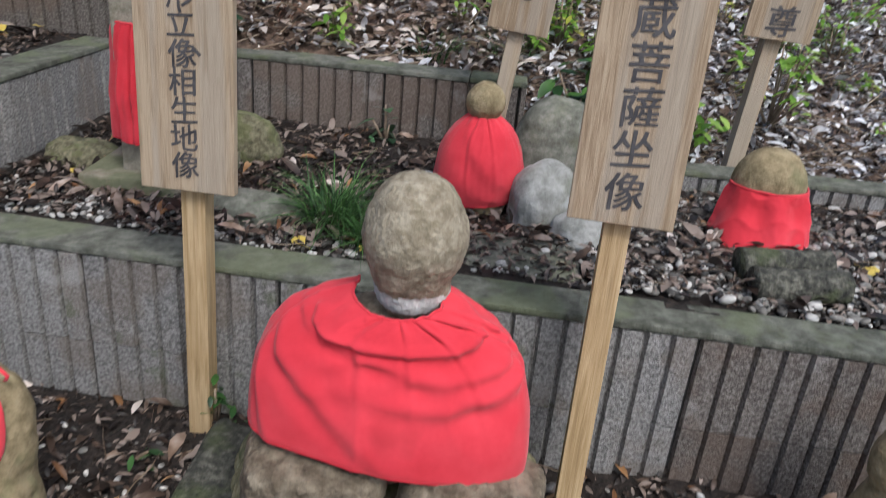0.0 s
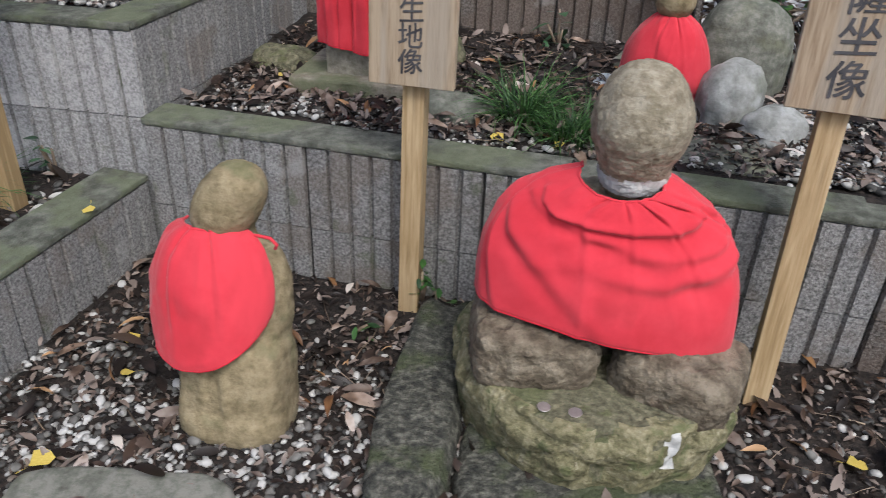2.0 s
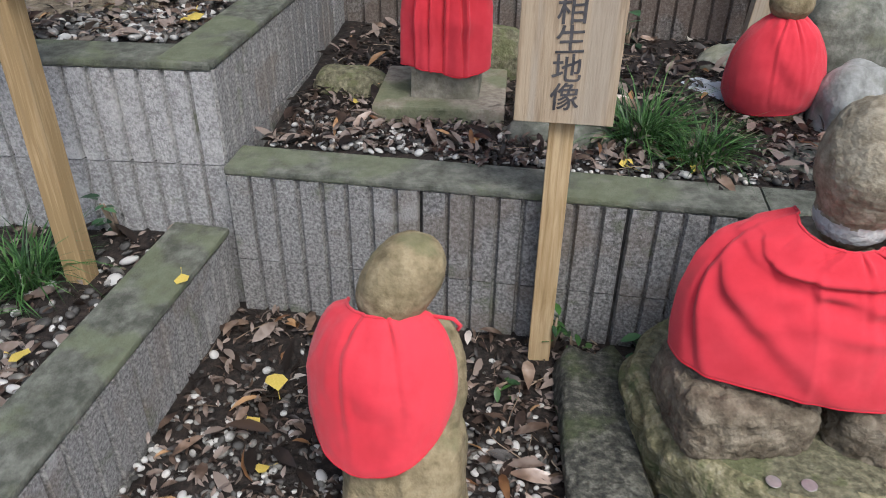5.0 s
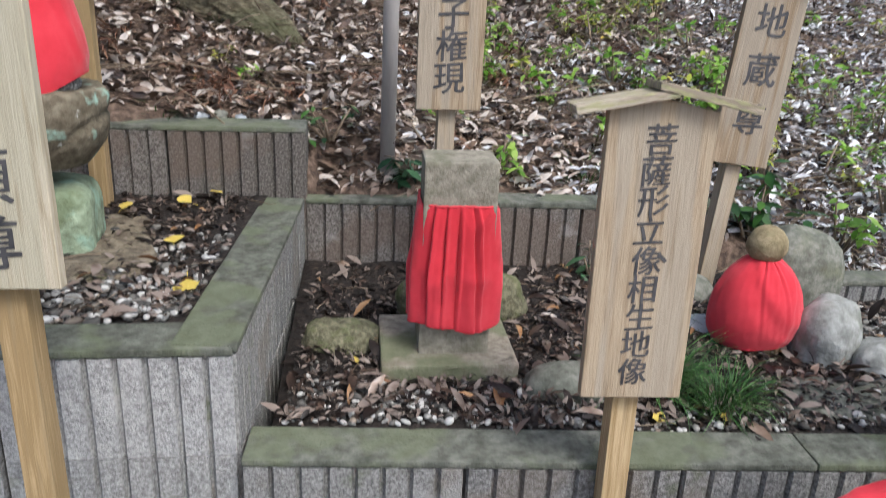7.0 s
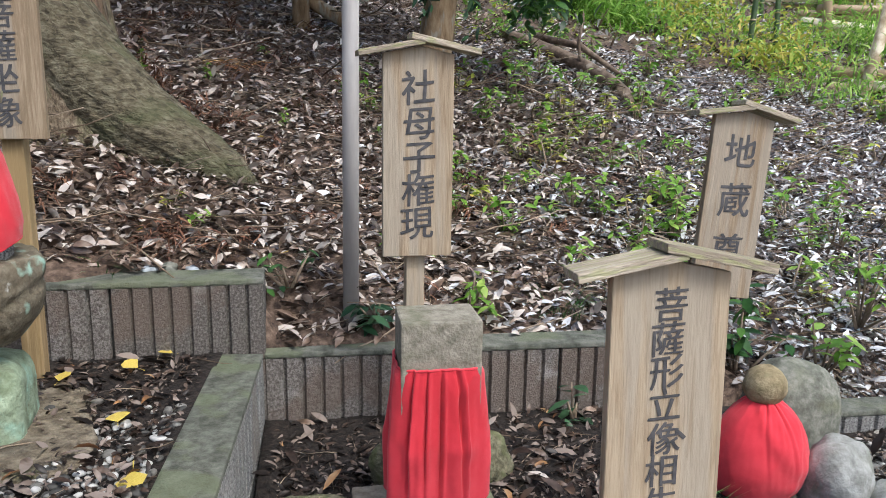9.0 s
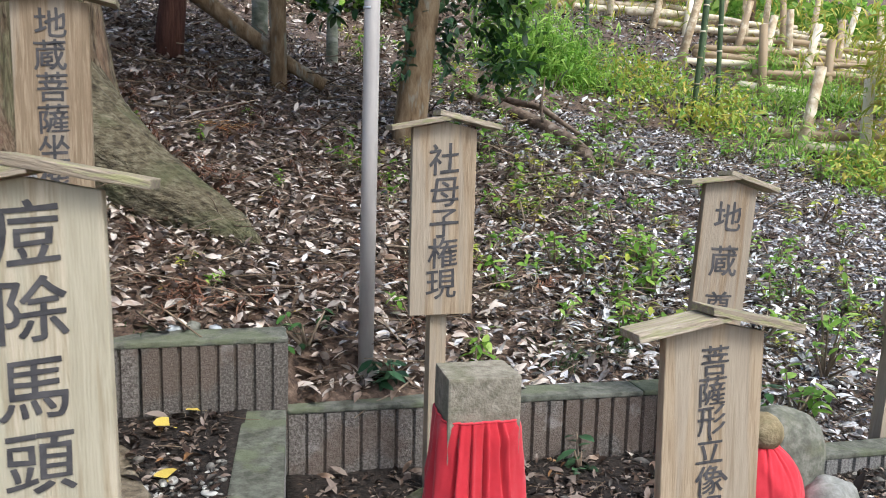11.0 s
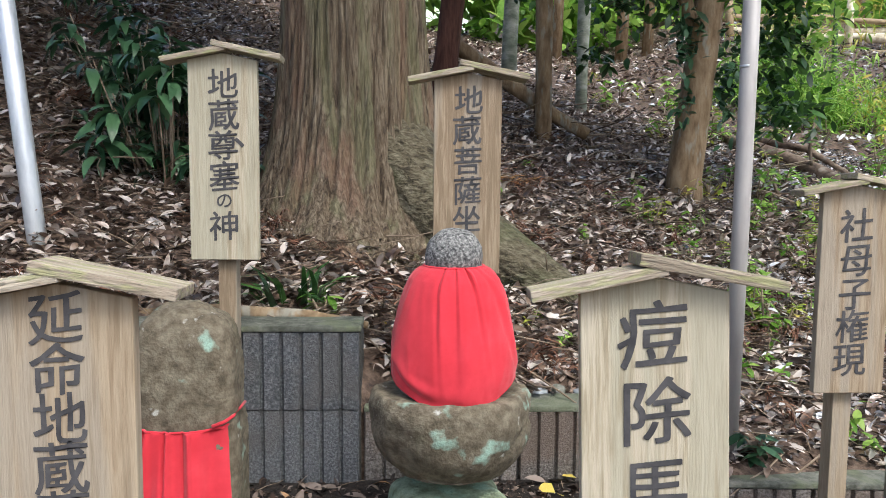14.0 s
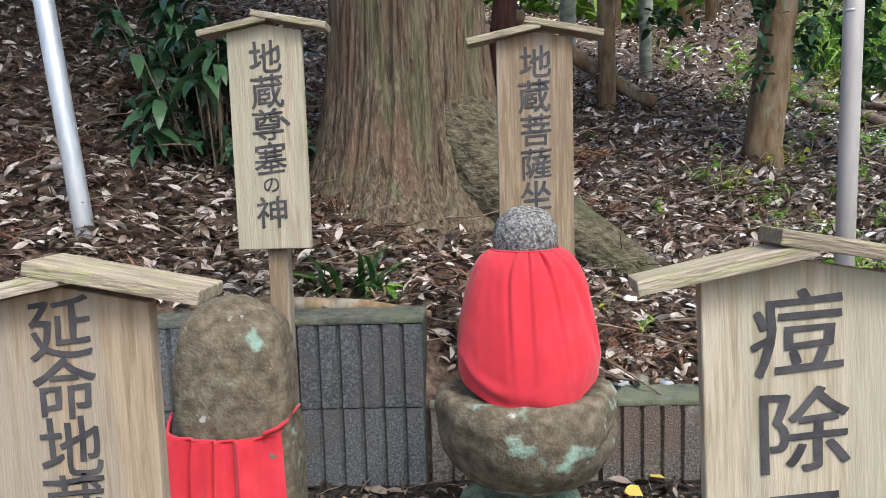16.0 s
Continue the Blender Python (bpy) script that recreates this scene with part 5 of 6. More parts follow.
for nm, lab, n, x0, x1, y0, y1, size, shape, lift in (
        ("leaf_litter", "grey-brown dead leaves covering the near slope", 52000, -5.0, 4.5, 2.0, 4.2, (0.022, 0.075), LEAF, 0.03),
        ("leaf_litter", "curled dead leaves covering the near slope", 14000, -5.0, 4.5, 2.0, 4.2, (0.02, 0.06), LEAF_CURL, 0.04),
        ("leaf_litter", "dead leaves covering the middle slope", 44000, -4.0, 5.0, 4.2, 7.5, (0.03, 0.075), LEAF, 0.04),
        ("leaf_litter", "dead leaves covering the far slope", 20000, -5.0, 11.0, 7.5, 15.0, (0.06, 0.13), LEAF, 0.05)):
    xs, ys = keep(*slope_points(n, x0, x1, y0, y1), clear)
    # right-hand leaves take the lighter copy with the painted sky sheen
    sheen_side = np.array([x - 0.28 * (y - 2.4) + 1.3 * noise.noise((x * 0.8, y * 0.8, 3)) + rng.normal(0, 0.5) > -0.2 for x, y in zip(xs, ys)])
    litter(nm, lab, xs[~sheen_side], ys[~sheen_side], hill, size, LITTER, shape, 0.38, lift)
    litter(nm, lab.replace("dead", "sheen-painted dead"), xs[sheen_side], ys[sheen_side], hill, size, LITTER_SHEEN, shape, 0.38, lift)


def bed_z(level):
    return lambda x, y: level + 0.012 * noise.noise((x * 5, y * 5, 2)) + 0.005 * noise.noise((x * 19, y * 19, 5))


def in_l1(x, y):
    return y > w1_y(x) + 0.115 and y < (2.30 - 0.057 * (x + 1.0) if x < 0.2 else 1.99) and x > -1.05 + (y - 1.4) * 0.08


def in_l2(x, y):
    return -3.1 < x < -1.23 + (y - 1.4) * 0.08 and 1.53 < y < 2.32


def in_l0(x, y):
    return 0.45 < y < w1_y(x) - 0.01 and x > -1.235 + 0.127 * (y - 0.4) + 0.005


def in_l0b(x, y):
    return 0.45 < y < 1.41 and -3.1 < x < -1.36 + 0.127 * (y - 0.4)


for nm, lab, n, x0, x1, y0, y1, test, level in (
        ("leaf_litter", "dead leaves scattered over the lower bed", 950, -1.2, 1.6, 0.45, 1.4, in_l0, L0),
        ("leaf_litter", "dead leaves scattered over the raised side bed", 420, -3.0, -1.2, 0.45, 1.42, in_l0b, L0B),
        ("leaf_litter", "dead leaves lying on the middle terrace", 1900, -1.1, 2.2, 1.3, 2.33, in_l1, L1 + 0.01),
        ("leaf_litter", "dead leaves lying on the upper terrace", 900, -3.1, -1.0, 1.5, 2.33, in_l2, L2 + 0.008)):
    xs, ys = keep(*slope_points(n, x0, x1, y0, y1), test)
    litter(nm, lab, xs, ys, bed_z(level), (0.025, 0.075), LITTER_DARK, LEAF, 0.3, 0.02)
    xs, ys = keep(*slope_points(n * 9, x0, x1, y0, y1), test)
    litter("leaf_crumbs", "small broken leaf bits on the soil", xs, ys, bed_z(level), (0.008, 0.034), LITTER_DARK, LEAF_CURL, 0.4, 0.012)

# pebbles
bm = bmesh.new()
bmesh.ops.create_icosphere(bm, subdivisions=2, radius=0.5)
PEB_V = [tuple(v.co) for v in bm.verts]
PEB_F = [tuple(v.index for v in f.verts) for f in bm.faces]
bm.free()


def pebbles(label, n, x0, x1, y0, y1, test, level, size):
    xs, ys = keep(*slope_points(n, x0, x1, y0, y1), test)
    k = len(xs)
    s = rng.uniform(*size, k) * rng.choice([1, 1, 1, 1.5], k)
    sz = np.c_[s * rng.uniform(0.9, 1.4, k), s * rng.uniform(0.7, 1.0, k), s * rng.uniform(0.45, 0.7, k)]
    z = np.array([bed_z(level)(x, y) for x, y in zip(xs, ys)]) + sz[:, 2] * rng.uniform(0.05, 0.45, k)
    m = matrices(np.c_[xs, ys, z], rng.uniform(0, 6.28, k), rng.normal(0, 0.25, k), rng.normal(0, 0.25, k), np.ones(k))
    m[:, :3, :3] = m[:, :3, :3] * sz[:, None, :]
    thing("gravel", label, "gravel", kind="stuff", me=scatter("gravel", PEB_V, PEB_F, m, PEBBLE))


soft = lambda x, y, c: noise.noise((x * 2.5, y * 2.5, 7)) * 0.25 + c
pebbles("white and grey pebbles on the lower bed", 6500, -1.2, 0.1, 0.45, 1.25, lambda x, y: in_l0(x, y) and rng.random() < min(1, max(0.08, 1.25 - (y - 0.6) * 2.2 + soft(x, y, 0))), L0, (0.007, 0.016))
pebbles("sparse pebbles on the lower bed", 900, 0.1, 1.5, 0.45, 1.2, in_l0, L0, (0.009, 0.018))
pebbles("white pebbles on the raised side bed", 2600, -2.6, -1.2, 0.5, 1.35, lambda x, y: in_l0b(x, y) and rng.random() < 1.2 - (y - 0.8) * 1.8, L0B, (0.011, 0.022))
pebbles("grey gravel on the middle terrace", 6500, 0.3, 2.2, 1.2, 2.0, in_l1, L1 + 0.008, (0.009, 0.02))
pebbles("pebbles along the front of the middle terrace", 2600, -1.1, 0.35, 1.4, 1.75, lambda x, y: in_l1(x, y) and rng.random() < 1.15 - (y - w1_y(x) - 0.1) * 4, L1 + 0.004, (0.007, 0.015))
pebbles("pale pebbles on the upper terrace", 4200, -2.5, -1.1, 1.5, 2.1, lambda x, y: in_l2(x, y) and rng.random() < 1.1 - (y - 1.62) * 2.2, L2 + 0.005, (0.011, 0.021))

# twigs
TW_V, TW_F = tube([(0, 0, 0), (0.35, 0.02, 0.02), (0.7, -0.015, 0.01), (1, 0.03, 0)], [0.012, 0.011, 0.009, 0.006], 5)
TW_V = [tuple(v) for v in TW_V]
for n, x0, x1, y0, y1, size in ((2600, -3.6, 2.4, 2.0, 4.2, (0.05, 0.3)), (1200, -4.0, 4.0, 4.2, 7.5, (0.15, 0.5))):
    xs, ys = keep(*slope_points(n, x0, x1, y0, y1), clear)
    k = len(xs)
    z = np.array([hill(x, y) for x, y in zip(xs, ys)]) + rng.uniform(0.005, 0.035, k)
    thing("twigs", "fine dead twigs strewn over the slope", "twigs", kind="stuff",
          me=scatter("twigs", TW_V, TW_F, matrices(np.c_[xs, ys, z], rng.uniform(0, 6.28, k), rng.normal(0, 0.2, k), rng.uniform(0, 6.28, k), rng.uniform(*size, k)), TWIG))
for n, x0, x1, y0, y1, test, level in ((120, -1.2, 1.0, 0.45, 1.4, in_l0, L0), (260, -1.1, 2.2, 1.3, 2.33, in_l1, L1 + 0.01), (120, -3.1, -1.0, 1.5, 2.33, in_l2, L2 + 0.01)):
    xs, ys = keep(*slope_points(n, x0, x1, y0, y1), test)
    k = len(xs)
    z = np.array([bed_z(level)(x, y) for x, y in zip(xs, ys)]) + rng.uniform(0.004, 0.015, k)
    thing("twigs", "thin dead twigs on the soil bed", "twigs", kind="stuff",
          me=scatter("twigs", TW_V, TW_F, matrices(np.c_[xs, ys, z], rng.uniform(0, 6.28, k), rng.normal(0, 0.08, k), rng.uniform(0, 6.28, k), rng.uniform(0.04, 0.13, k)), TWIG))

# rusty cedar fronds dropped under the big tree
NEEDLE = leaf_shape(0.07, 0.3, 0.1)
frond_m = []
for k in range(150):
    fx, fy = rng.uniform(-3.4, 0.6), rng.uniform(2.45, 5.6)
    if not clear(fx, fy) or (fx > -0.4 and k % 3):
        continue
    fa, fl = rng.uniform(0, 6.28), rng.uniform(0.10, 0.26)
    u = rng.uniform(0, 1, 34)
    px, py = fx + np.cos(fa) * fl * (u - 0.5), fy + np.sin(fa) * fl * (u - 0.5)
    pz = np.array([hill(a, b) for a, b in zip(px, py)]) + rng.uniform(0.025, 0.05, 34)
    frond_m.append(matrices(np.c_[px, py, pz], fa + rng.choice([-0.55, 0.55], 34) + rng.normal(0, 0.15, 34), rng.normal(-0.1, 0.2, 34), rng.normal(0, 0.4, 34), rng.uniform(0.04, 0.09, 34) * (fl / 0.18)))
thing("cedar_fronds", "rust-brown dead cedar fronds lying on the leaf litter", "fronds", kind="stuff", me=scatter("cedar_fronds", *NEEDLE, np.concatenate(frond_m), RUST))

AMBER = material("curled amber leaves", [(0.12, 0.055, 0.022), (0.24, 0.125, 0.05), (0.36, 0.22, 0.11)], 12, 3, 0.5, 0.1, 60, rnd=0.7, island=True)
for n, x0, x1, y0, y1, test, level, lab in ((110, -1.15, 1.2, 0.75, 1.38, in_l0, L0, "curled amber leaves along the foot of the wall"), (90, -1.0, 2.0, 1.4, 2.3, in_l1, L1 + 0.01, "curled amber leaves on the middle terrace"),
                                            (50, -2.6, -1.1, 1.6, 2.3, in_l2, L2 + 0.01, "curled amber leaves on the upper terrace")):
    xs, ys = keep(*slope_points(n, x0, x1, y0, y1), test)
    litter("amber_leaves", lab, xs, ys, bed_z(level), (0.03, 0.075), AMBER, leaf_shape(0.24, 0.14, 0.22), 0.3, 0.03)
for n, x0, x1, y0, y1, test, level, lab in ((420, -1.15, 1.3, 0.5, 1.38, in_l0, L0, "big grey-brown leaves lying on the lower bed"), (170, -2.6, -1.2, 0.5, 1.4, in_l0b, L0B, "big grey-brown leaves on the raised side bed"),
                                            (300, -1.0, 2.0, 1.4, 2.3, in_l1, L1 + 0.01, "big grey-brown leaves on the middle terrace")):
    xs, ys = keep(*slope_points(n // 4, x0, x1, y0, y1), test)
    litter("big_leaves", lab, xs, ys, bed_z(level), (0.05, 0.095), LITTER, leaf_shape(0.30, 0.10, 0.10), 0.22, 0.03)

# single yellow leaves
GINKGO = ([(0, 0, 0), (0.5, -0.5, 0.06), (0.85, -0.35, 0.02), (0.9, 0, 0.08), (0.85, 0.35, 0.02), (0.5, 0.5, 0.06), (-0.5, 0.03, 0.05), (-0.5, -0.03, 0.05)], [(0, 1, 2), (0, 2, 3), (0, 3, 4), (0, 4, 5), (0, 6, 7)])
yellow_mesh = mesh_from("yellow_leaf", *GINKGO, YELLOW)
yr = random.Random(4)
for x, y, z, s in ((-0.285, 1.44, 0.352, 0.035), (-1.31, 2.22, 0.565, 0.045), (-1.235, 1.70, 0.56, 0.055), (-1.30, 1.92, 0.56, 0.05), (-1.47, 2.16, 0.565, 0.04), (-1.15, 1.20, 0.212, 0.03), (-0.96, 1.10, 0.018, 0.045),
                   (-1.0, 1.03, 0.018, 0.035), (-0.93, 0.92, 0.015, 0.03), (-0.98, 0.66, 0.015, 0.045), (-1.37, 0.98, 0.185, 0.04), (-0.89, 1.70, 0.36, 0.03), (0.93, 1.58, 0.36, 0.04), (-1.24, 2.30, 0.57, 0.04), (-0.17, 1.43, 0.355, 0.03), (0.4, 0.95, 0.015, 0.04)):
    thing("yellow_leaf", "fallen yellow leaf lying on the ground", "leaf", pose(x, y, z, yr.uniform(-15, 15), yr.uniform(-15, 15), yr.uniform(0, 360)) @ Matrix.Scale(s, 4), group="fallen yellow leaves", me=yellow_mesh)


# ---- living plants ----
def plant(name, label, at, stems, leaves, stem_mat, leaf_mat, shape=LEAF_FLAT, category="plant", group=""):
    """stems: lists of points; leaves: rows of (place, yaw, pitch, size)."""
    p = thing(name, label, category, pose(*at), group=group)
    for pts, rad in stems:
        tv, tf = tube(pts, [rad * (1 - 0.6 * i / (len(pts) - 1)) for i in range(len(pts))], 5)
        part("stem", mesh_from("stem", tv, tf, stem_mat), p)
    pos = np.array([l[0] for l in leaves])
    part("foliage", scatter("foliage", *shape, matrices(pos, np.array([l[1] for l in leaves]), np.array([l[2] for l in leaves]), rng.normal(0, 0.25, len(leaves)), np.array([l[3] for l in leaves])), leaf_mat), p)
    return p


def bush_parts(r, height, spread, whorls, per, size, droop):
    stems, leaves = [], []
    for _ in range(whorls):
        a, d = r.uniform(0, 6.28), r.uniform(0.1, 1) * spread
        top = Vector((math.cos(a) * d, math.sin(a) * d, height * r.uniform(0.35, 1.0)))
        stems.append(([(top.x * 0.15, top.y * 0.15, 0), (top.x * 0.6, top.y * 0.6, top.z * 0.55), tuple(top)], 0.006))
        for k in range(per):
            leaves.append((tuple(top + Vector((r.uniform(-0.01, 0.01), r.uniform(-0.01, 0.01), r.uniform(-0.06, 0.02)))), 6.28 * k / per + r.uniform(-0.4, 0.4), r.gauss(droop, 0.3), size * r.uniform(0.7, 1.25)))
    return stems, leaves


pr = random.Random(8)
LEAF_LONG = leaf_shape(0.30, 0.16, 0.10)
for at, h, sp, wh, per, sz, lab in (((-2.58, 3.40, 1.10), 0.74, 0.29, 62, 8, 0.135, "dark glossy evergreen bush with drooping leaves"), ((-3.10, 3.55, 1.25), 0.35, 0.24, 20, 7, 0.11, "low dark evergreen shrub on the bank"),
                                    ((-2.85, 3.75, 1.45), 0.60, 0.26, 20, 7, 0.12, "dark evergreen shrub higher on the bank"), ((-3.5, 4.6, 2.0), 0.6, 0.5, 30, 7, 0.12, "dense dark evergreen shrub on the upper bank")):
    st, lv = bush_parts(pr, h, sp, wh, per, sz, 0.55)
    plant("evergreen_bush", lab, at, st, lv, TWIG, GREEN_DARK, LEAF_LONG, "bush")

# shrub behind the boulder and plants by the walls
for at, h, sp, wh, per, sz, mat, lab in (((0.42, 2.42, 0.36), 0.32, 0.15, 9, 7, 0.075, GREEN, "bright glossy leafed shrub behind the boulder"), ((0.75, 2.45, 0.32), 0.22, 0.12, 6, 6, 0.06, GREEN_BRIGHT, "bright green sapling at the slope's foot"),
                                         ((0.62, 2.75, 0.48), 0.30, 0.14, 7, 6, 0.06, GREEN_YELLOW, "yellow-green sapling on the slope"), ((1.1, 2.7, 0.4), 0.3, 0.2, 9, 6, 0.06, GREEN_BRIGHT, "bright green sapling among dead leaves"),
                                         ((-0.72, 2.40, 0.60), 0.05, 0.04, 4, 6, 0.055, GREEN_DARK, "dark green seedling at the pole's foot"),
                                         ((-0.20, 2.20, 0.35), 0.13, 0.07, 3, 4, 0.06, GREEN_DARK, "small dark seedling before the rear wall"), ((-0.39, 1.22, 0.0), 0.06, 0.05, 3, 4, 0.035, GREEN, "small green seedling by the sign post"),
                                         ((-0.55, 1.16, 0.0), 0.03, 0.03, 2, 4, 0.032, GREEN, "tiny green seedling in the soil"), ((-0.43, 1.27, 0.02), 0.10, 0.02, 3, 4, 0.035, GREEN, "climbing green sprig on the sign post"),
                                         ((-0.22, 1.28, 0.02), 0.05, 0.03, 2, 4, 0.05, GREEN_DARK, "dark leafy sprig between stone and wall"), ((-1.36, 1.39, 0.17), 0.10, 0.03, 3, 4, 0.04, GREEN_DARK, "small dark sprig at the wall's foot"),
                                         ((-1.92, 2.62, 0.93), 0.06, 0.07, 4, 5, 0.05, GREEN_BRIGHT, "bright heart-leafed sprout behind the wall"), ((-0.42, 2.52, 0.55), 0.14, 0.12, 6, 5, 0.05, GREEN_BRIGHT, "bright green seedling on the slope"),
                                         ((-0.95, 2.48, 0.68), 0.1, 0.1, 5, 5, 0.04, GREEN, "small green seedlings beside the pole"), ((-1.70, 2.42, 0.78), 0.10, 0.06, 6, 6, 0.04, GREEN_DARK, "tuft of small dark leaves at the wall's end")):
    st, lv = bush_parts(pr, h, sp, wh, per, sz, 0.25)
    plant("seedling" if h < 0.2 else "sapling", lab, at, st, lv, TWIG, mat, LEAF_FLAT)

# seedlings up the slope, a few patterns repeated
protos = []
for k in range(6):
    st, lv = bush_parts(pr, pr.uniform(0.08, 0.22), pr.uniform(0.06, 0.14), pr.randint(3, 6), 6, pr.uniform(0.045, 0.065), 0.2)
    x, y = 0.35 + 0.25 * k, 2.9 + 0.3 * (k % 3)
    protos.append(plant("seedling", "bright green seedling among the dead leaves", (x, y, hill(x, y) - 0.01), st, lv, TWIG, GREEN_BRIGHT if k % 3 else GREEN_YELLOW, LEAF_FLAT, group="seedlings on the slope"))
for k in range(270):
    near = k % 5 < 2
    x = pr.uniform(-0.6, 2.2) if near else pr.uniform(0.0, 5.8)
    y = pr.uniform(2.7, 4.6) if near else pr.uniform(4.0, 8.5)
    s = pr.uniform(0.6, 1.2) * (1.4 if y > 4.5 else 1)
    c = copy_thing(pr.choice(protos), pose(x, y, hill(x, y) - 0.01, 0, 0, pr.uniform(0, 360)) @ Matrix.Scale(s, 4))
for k in range(14):
    x, y = pr.uniform(-2.6, -0.9), pr.uniform(2.6, 4.8)
    if clear(x, y):
        copy_thing(pr.choice(protos), pose(x, y, hill(x, y) - 0.01, 0, 0, pr.uniform(0, 360)) @ Matrix.Scale(0.5, 4))


# grass tufts
BLADE = ([(0, -0.5, 0), (0, 0.5, 0), (0.35, -0.42, 0.12), (0.35, 0.42, 0.12), (0.7, -0.28, 0.0), (0.7, 0.28, 0.0), (1, 0, -0.3)], [(0, 1, 3, 2), (2, 3, 5, 4), (4, 5, 6)])
for at, n, ln, sp, mat, wd, lab in (((-0.25, 1.58, L1), 260, (0.08, 0.19), 0.05, GRASS, 0.0035, "lush tuft of fine grass on the terrace"), ((-0.14, 1.50, L1), 240, (0.06, 0.14), 0.05, GRASS, 0.0035, "short tuft of green grass by the wall"),
                                    ((-1.47, 1.21, L0B), 210, (0.07, 0.18), 0.05, GRASS, 0.004, "tuft of dark grass round the sign post"), ((-1.52, 1.06, L0B), 60, (0.05, 0.12), 0.04, GRASS, 0.004, "thin tuft of grass in the gravel"),
                                    ((-2.02, 2.70, 0.96), 34, (0.10, 0.20), 0.10, GREEN, 0.02, "clump of broad striped bamboo grass"), ((-1.42, 2.47, 0.73), 40, (0.05, 0.11), 0.05, GRASS, 0.004, "thin grass tuft behind the wall"),
                                    ((-0.10, 2.62, 0.52), 110, (0.06, 0.15), 0.08, GRASS, 0.004, "grey-green grass tuft at the slope's foot"), ((0.15, 2.75, 0.52), 90, (0.06, 0.15), 0.08, GRASS, 0.004, "grass tuft among the dead leaves")):
    t = thing("grass_tuft", lab, "grass", pose(*at))
    a = rng.uniform(0, 6.28, n)
    d = np.sqrt(rng.uniform(0, 1, n)) * sp
    m = matrices(np.c_[np.cos(a) * d, np.sin(a) * d, np.zeros(n)], a + rng.normal(0, 0.5, n), -rng.uniform(0.3, 1.25, n), rng.normal(0, 0.3, n), np.ones(n))
    ll = rng.uniform(*ln, n)
    m[:, :3, :3] = m[:, :3, :3] * np.c_[ll, np.full(n, wd), ll][:, None, :]
    tagged(part("tuft", scatter("tuft", *BLADE, m, mat), t), kind="stuff")

# crown of the cedar, out of view, added to shade the terraces
crown_rng = random.Random(2)
crown = []
for k in range(48):
    a, d = crown_rng.uniform(0, 6.28), crown_rng.uniform(0.5, 3.4)
    c = Vector((-1.5 + d * math.cos(a), 3.5 + d * 0.85 * math.sin(a), crown_rng.uniform(4.6, 6.6) - 0.2 * d))
    if c.y > 5.6 or c.x > 1.0:
        continue
    crown.append((tuple(c), (0.75, 0.7, 0.3)))
    tv, tf = tube([(0, 0, c.z - 0.3 - 0.15 * d), ((c.x + 1.893) * 0.5, (c.y - 3.52) * 0.5, c.z - 0.1), (c.x + 1.893, c.y - 3.52, c.z)], [0.07, 0.045, 0.015], 7, 0.05, k)
    part("limb", mesh_from("limb", tv, tf, BARK_SMOOTH), big)
pos = np.concatenate([np.array(c) + rng.normal(0, 0.5, (230, 3)) * np.array(r) for c, r in crown]) - np.array((-1.893, 3.52, 0))
k = len(pos)
tagged(part("crown", scatter("crown", *leaf_shape(0.3, 0.2, 0.1), matrices(pos, rng.uniform(0, 6.28, k), rng.normal(0.3, 0.4, k), rng.normal(0, 0.5, k), rng.uniform(0.16, 0.36, k)), GREEN_DARK), big, "unseen dark green cedar crown added for shade"), kind="stuff")

# ivy and leaves round the ivy tree, and hanging leaf sprays in front of it
def leaf_cloud(name, label, category, centres, n, size, mat, shape=LEAF_FLAT, kind="", droop=0.5):
    pos = []
    for c, r in centres:
        k = max(1, int(n * r[0] * r[2] / sum(q[1][0] * q[1][2] for q in centres)))
        v = rng.normal(0, 0.48, (k, 3))
        pos.append(np.array(c) + v * np.array(r))
    pos = np.concatenate(pos)
    k = len(pos)
    return thing(name, label, category, kind=kind or "stuff", me=scatter(name, *shape, matrices(pos, rng.uniform(0, 6.28, k), rng.normal(droop, 0.45, k), rng.normal(0, 0.5, k), rng.uniform(*size, k)), mat))


leaf_cloud("ivy_leaves", "dark ivy leaves climbing the brown trunk", "ivy", [((-0.12, 4.76, 2.15), (0.09, 0.1, 0.28)), ((0.12, 4.78, 1.9), (0.06, 0.08, 0.35)), ((-0.14, 4.72, 1.72), (0.06, 0.07, 0.10))], 260, (0.05, 0.09), GREEN_DARK)
leaf_cloud("hanging_foliage", "dense hanging evergreen branches", "foliage", [((0.0, 4.95, 2.6), (0.6, 0.3, 0.22)), ((-0.45, 4.75, 2.32), (0.25, 0.2, 0.14)), ((0.48, 4.9, 2.15), (0.22, 0.2, 0.40)), ((0.6, 5.0, 1.75), (0.2, 0.2, 0.20)), ((-0.55, 5.0, 2.05), (0.15, 0.15, 0.08)), ((-1.0, 5.6, 2.7), (0.4, 0.3, 0.15))], 1500, (0.06, 0.11), GREEN)
# sunlit look put into the lighter green of these leaves
leaf_cloud("hanging_foliage", "sunlit leaves of the ivy tree", "foliage", [((0.7, 5.0, 2.3), (0.3, 0.3, 0.35)), ((0.3, 5.0, 2.7), (0.6, 0.3, 0.25))], 700, (0.06, 0.10), GREEN_BRIGHT)
FERN = leaf_shape(0.10, 0.2, 0.05)
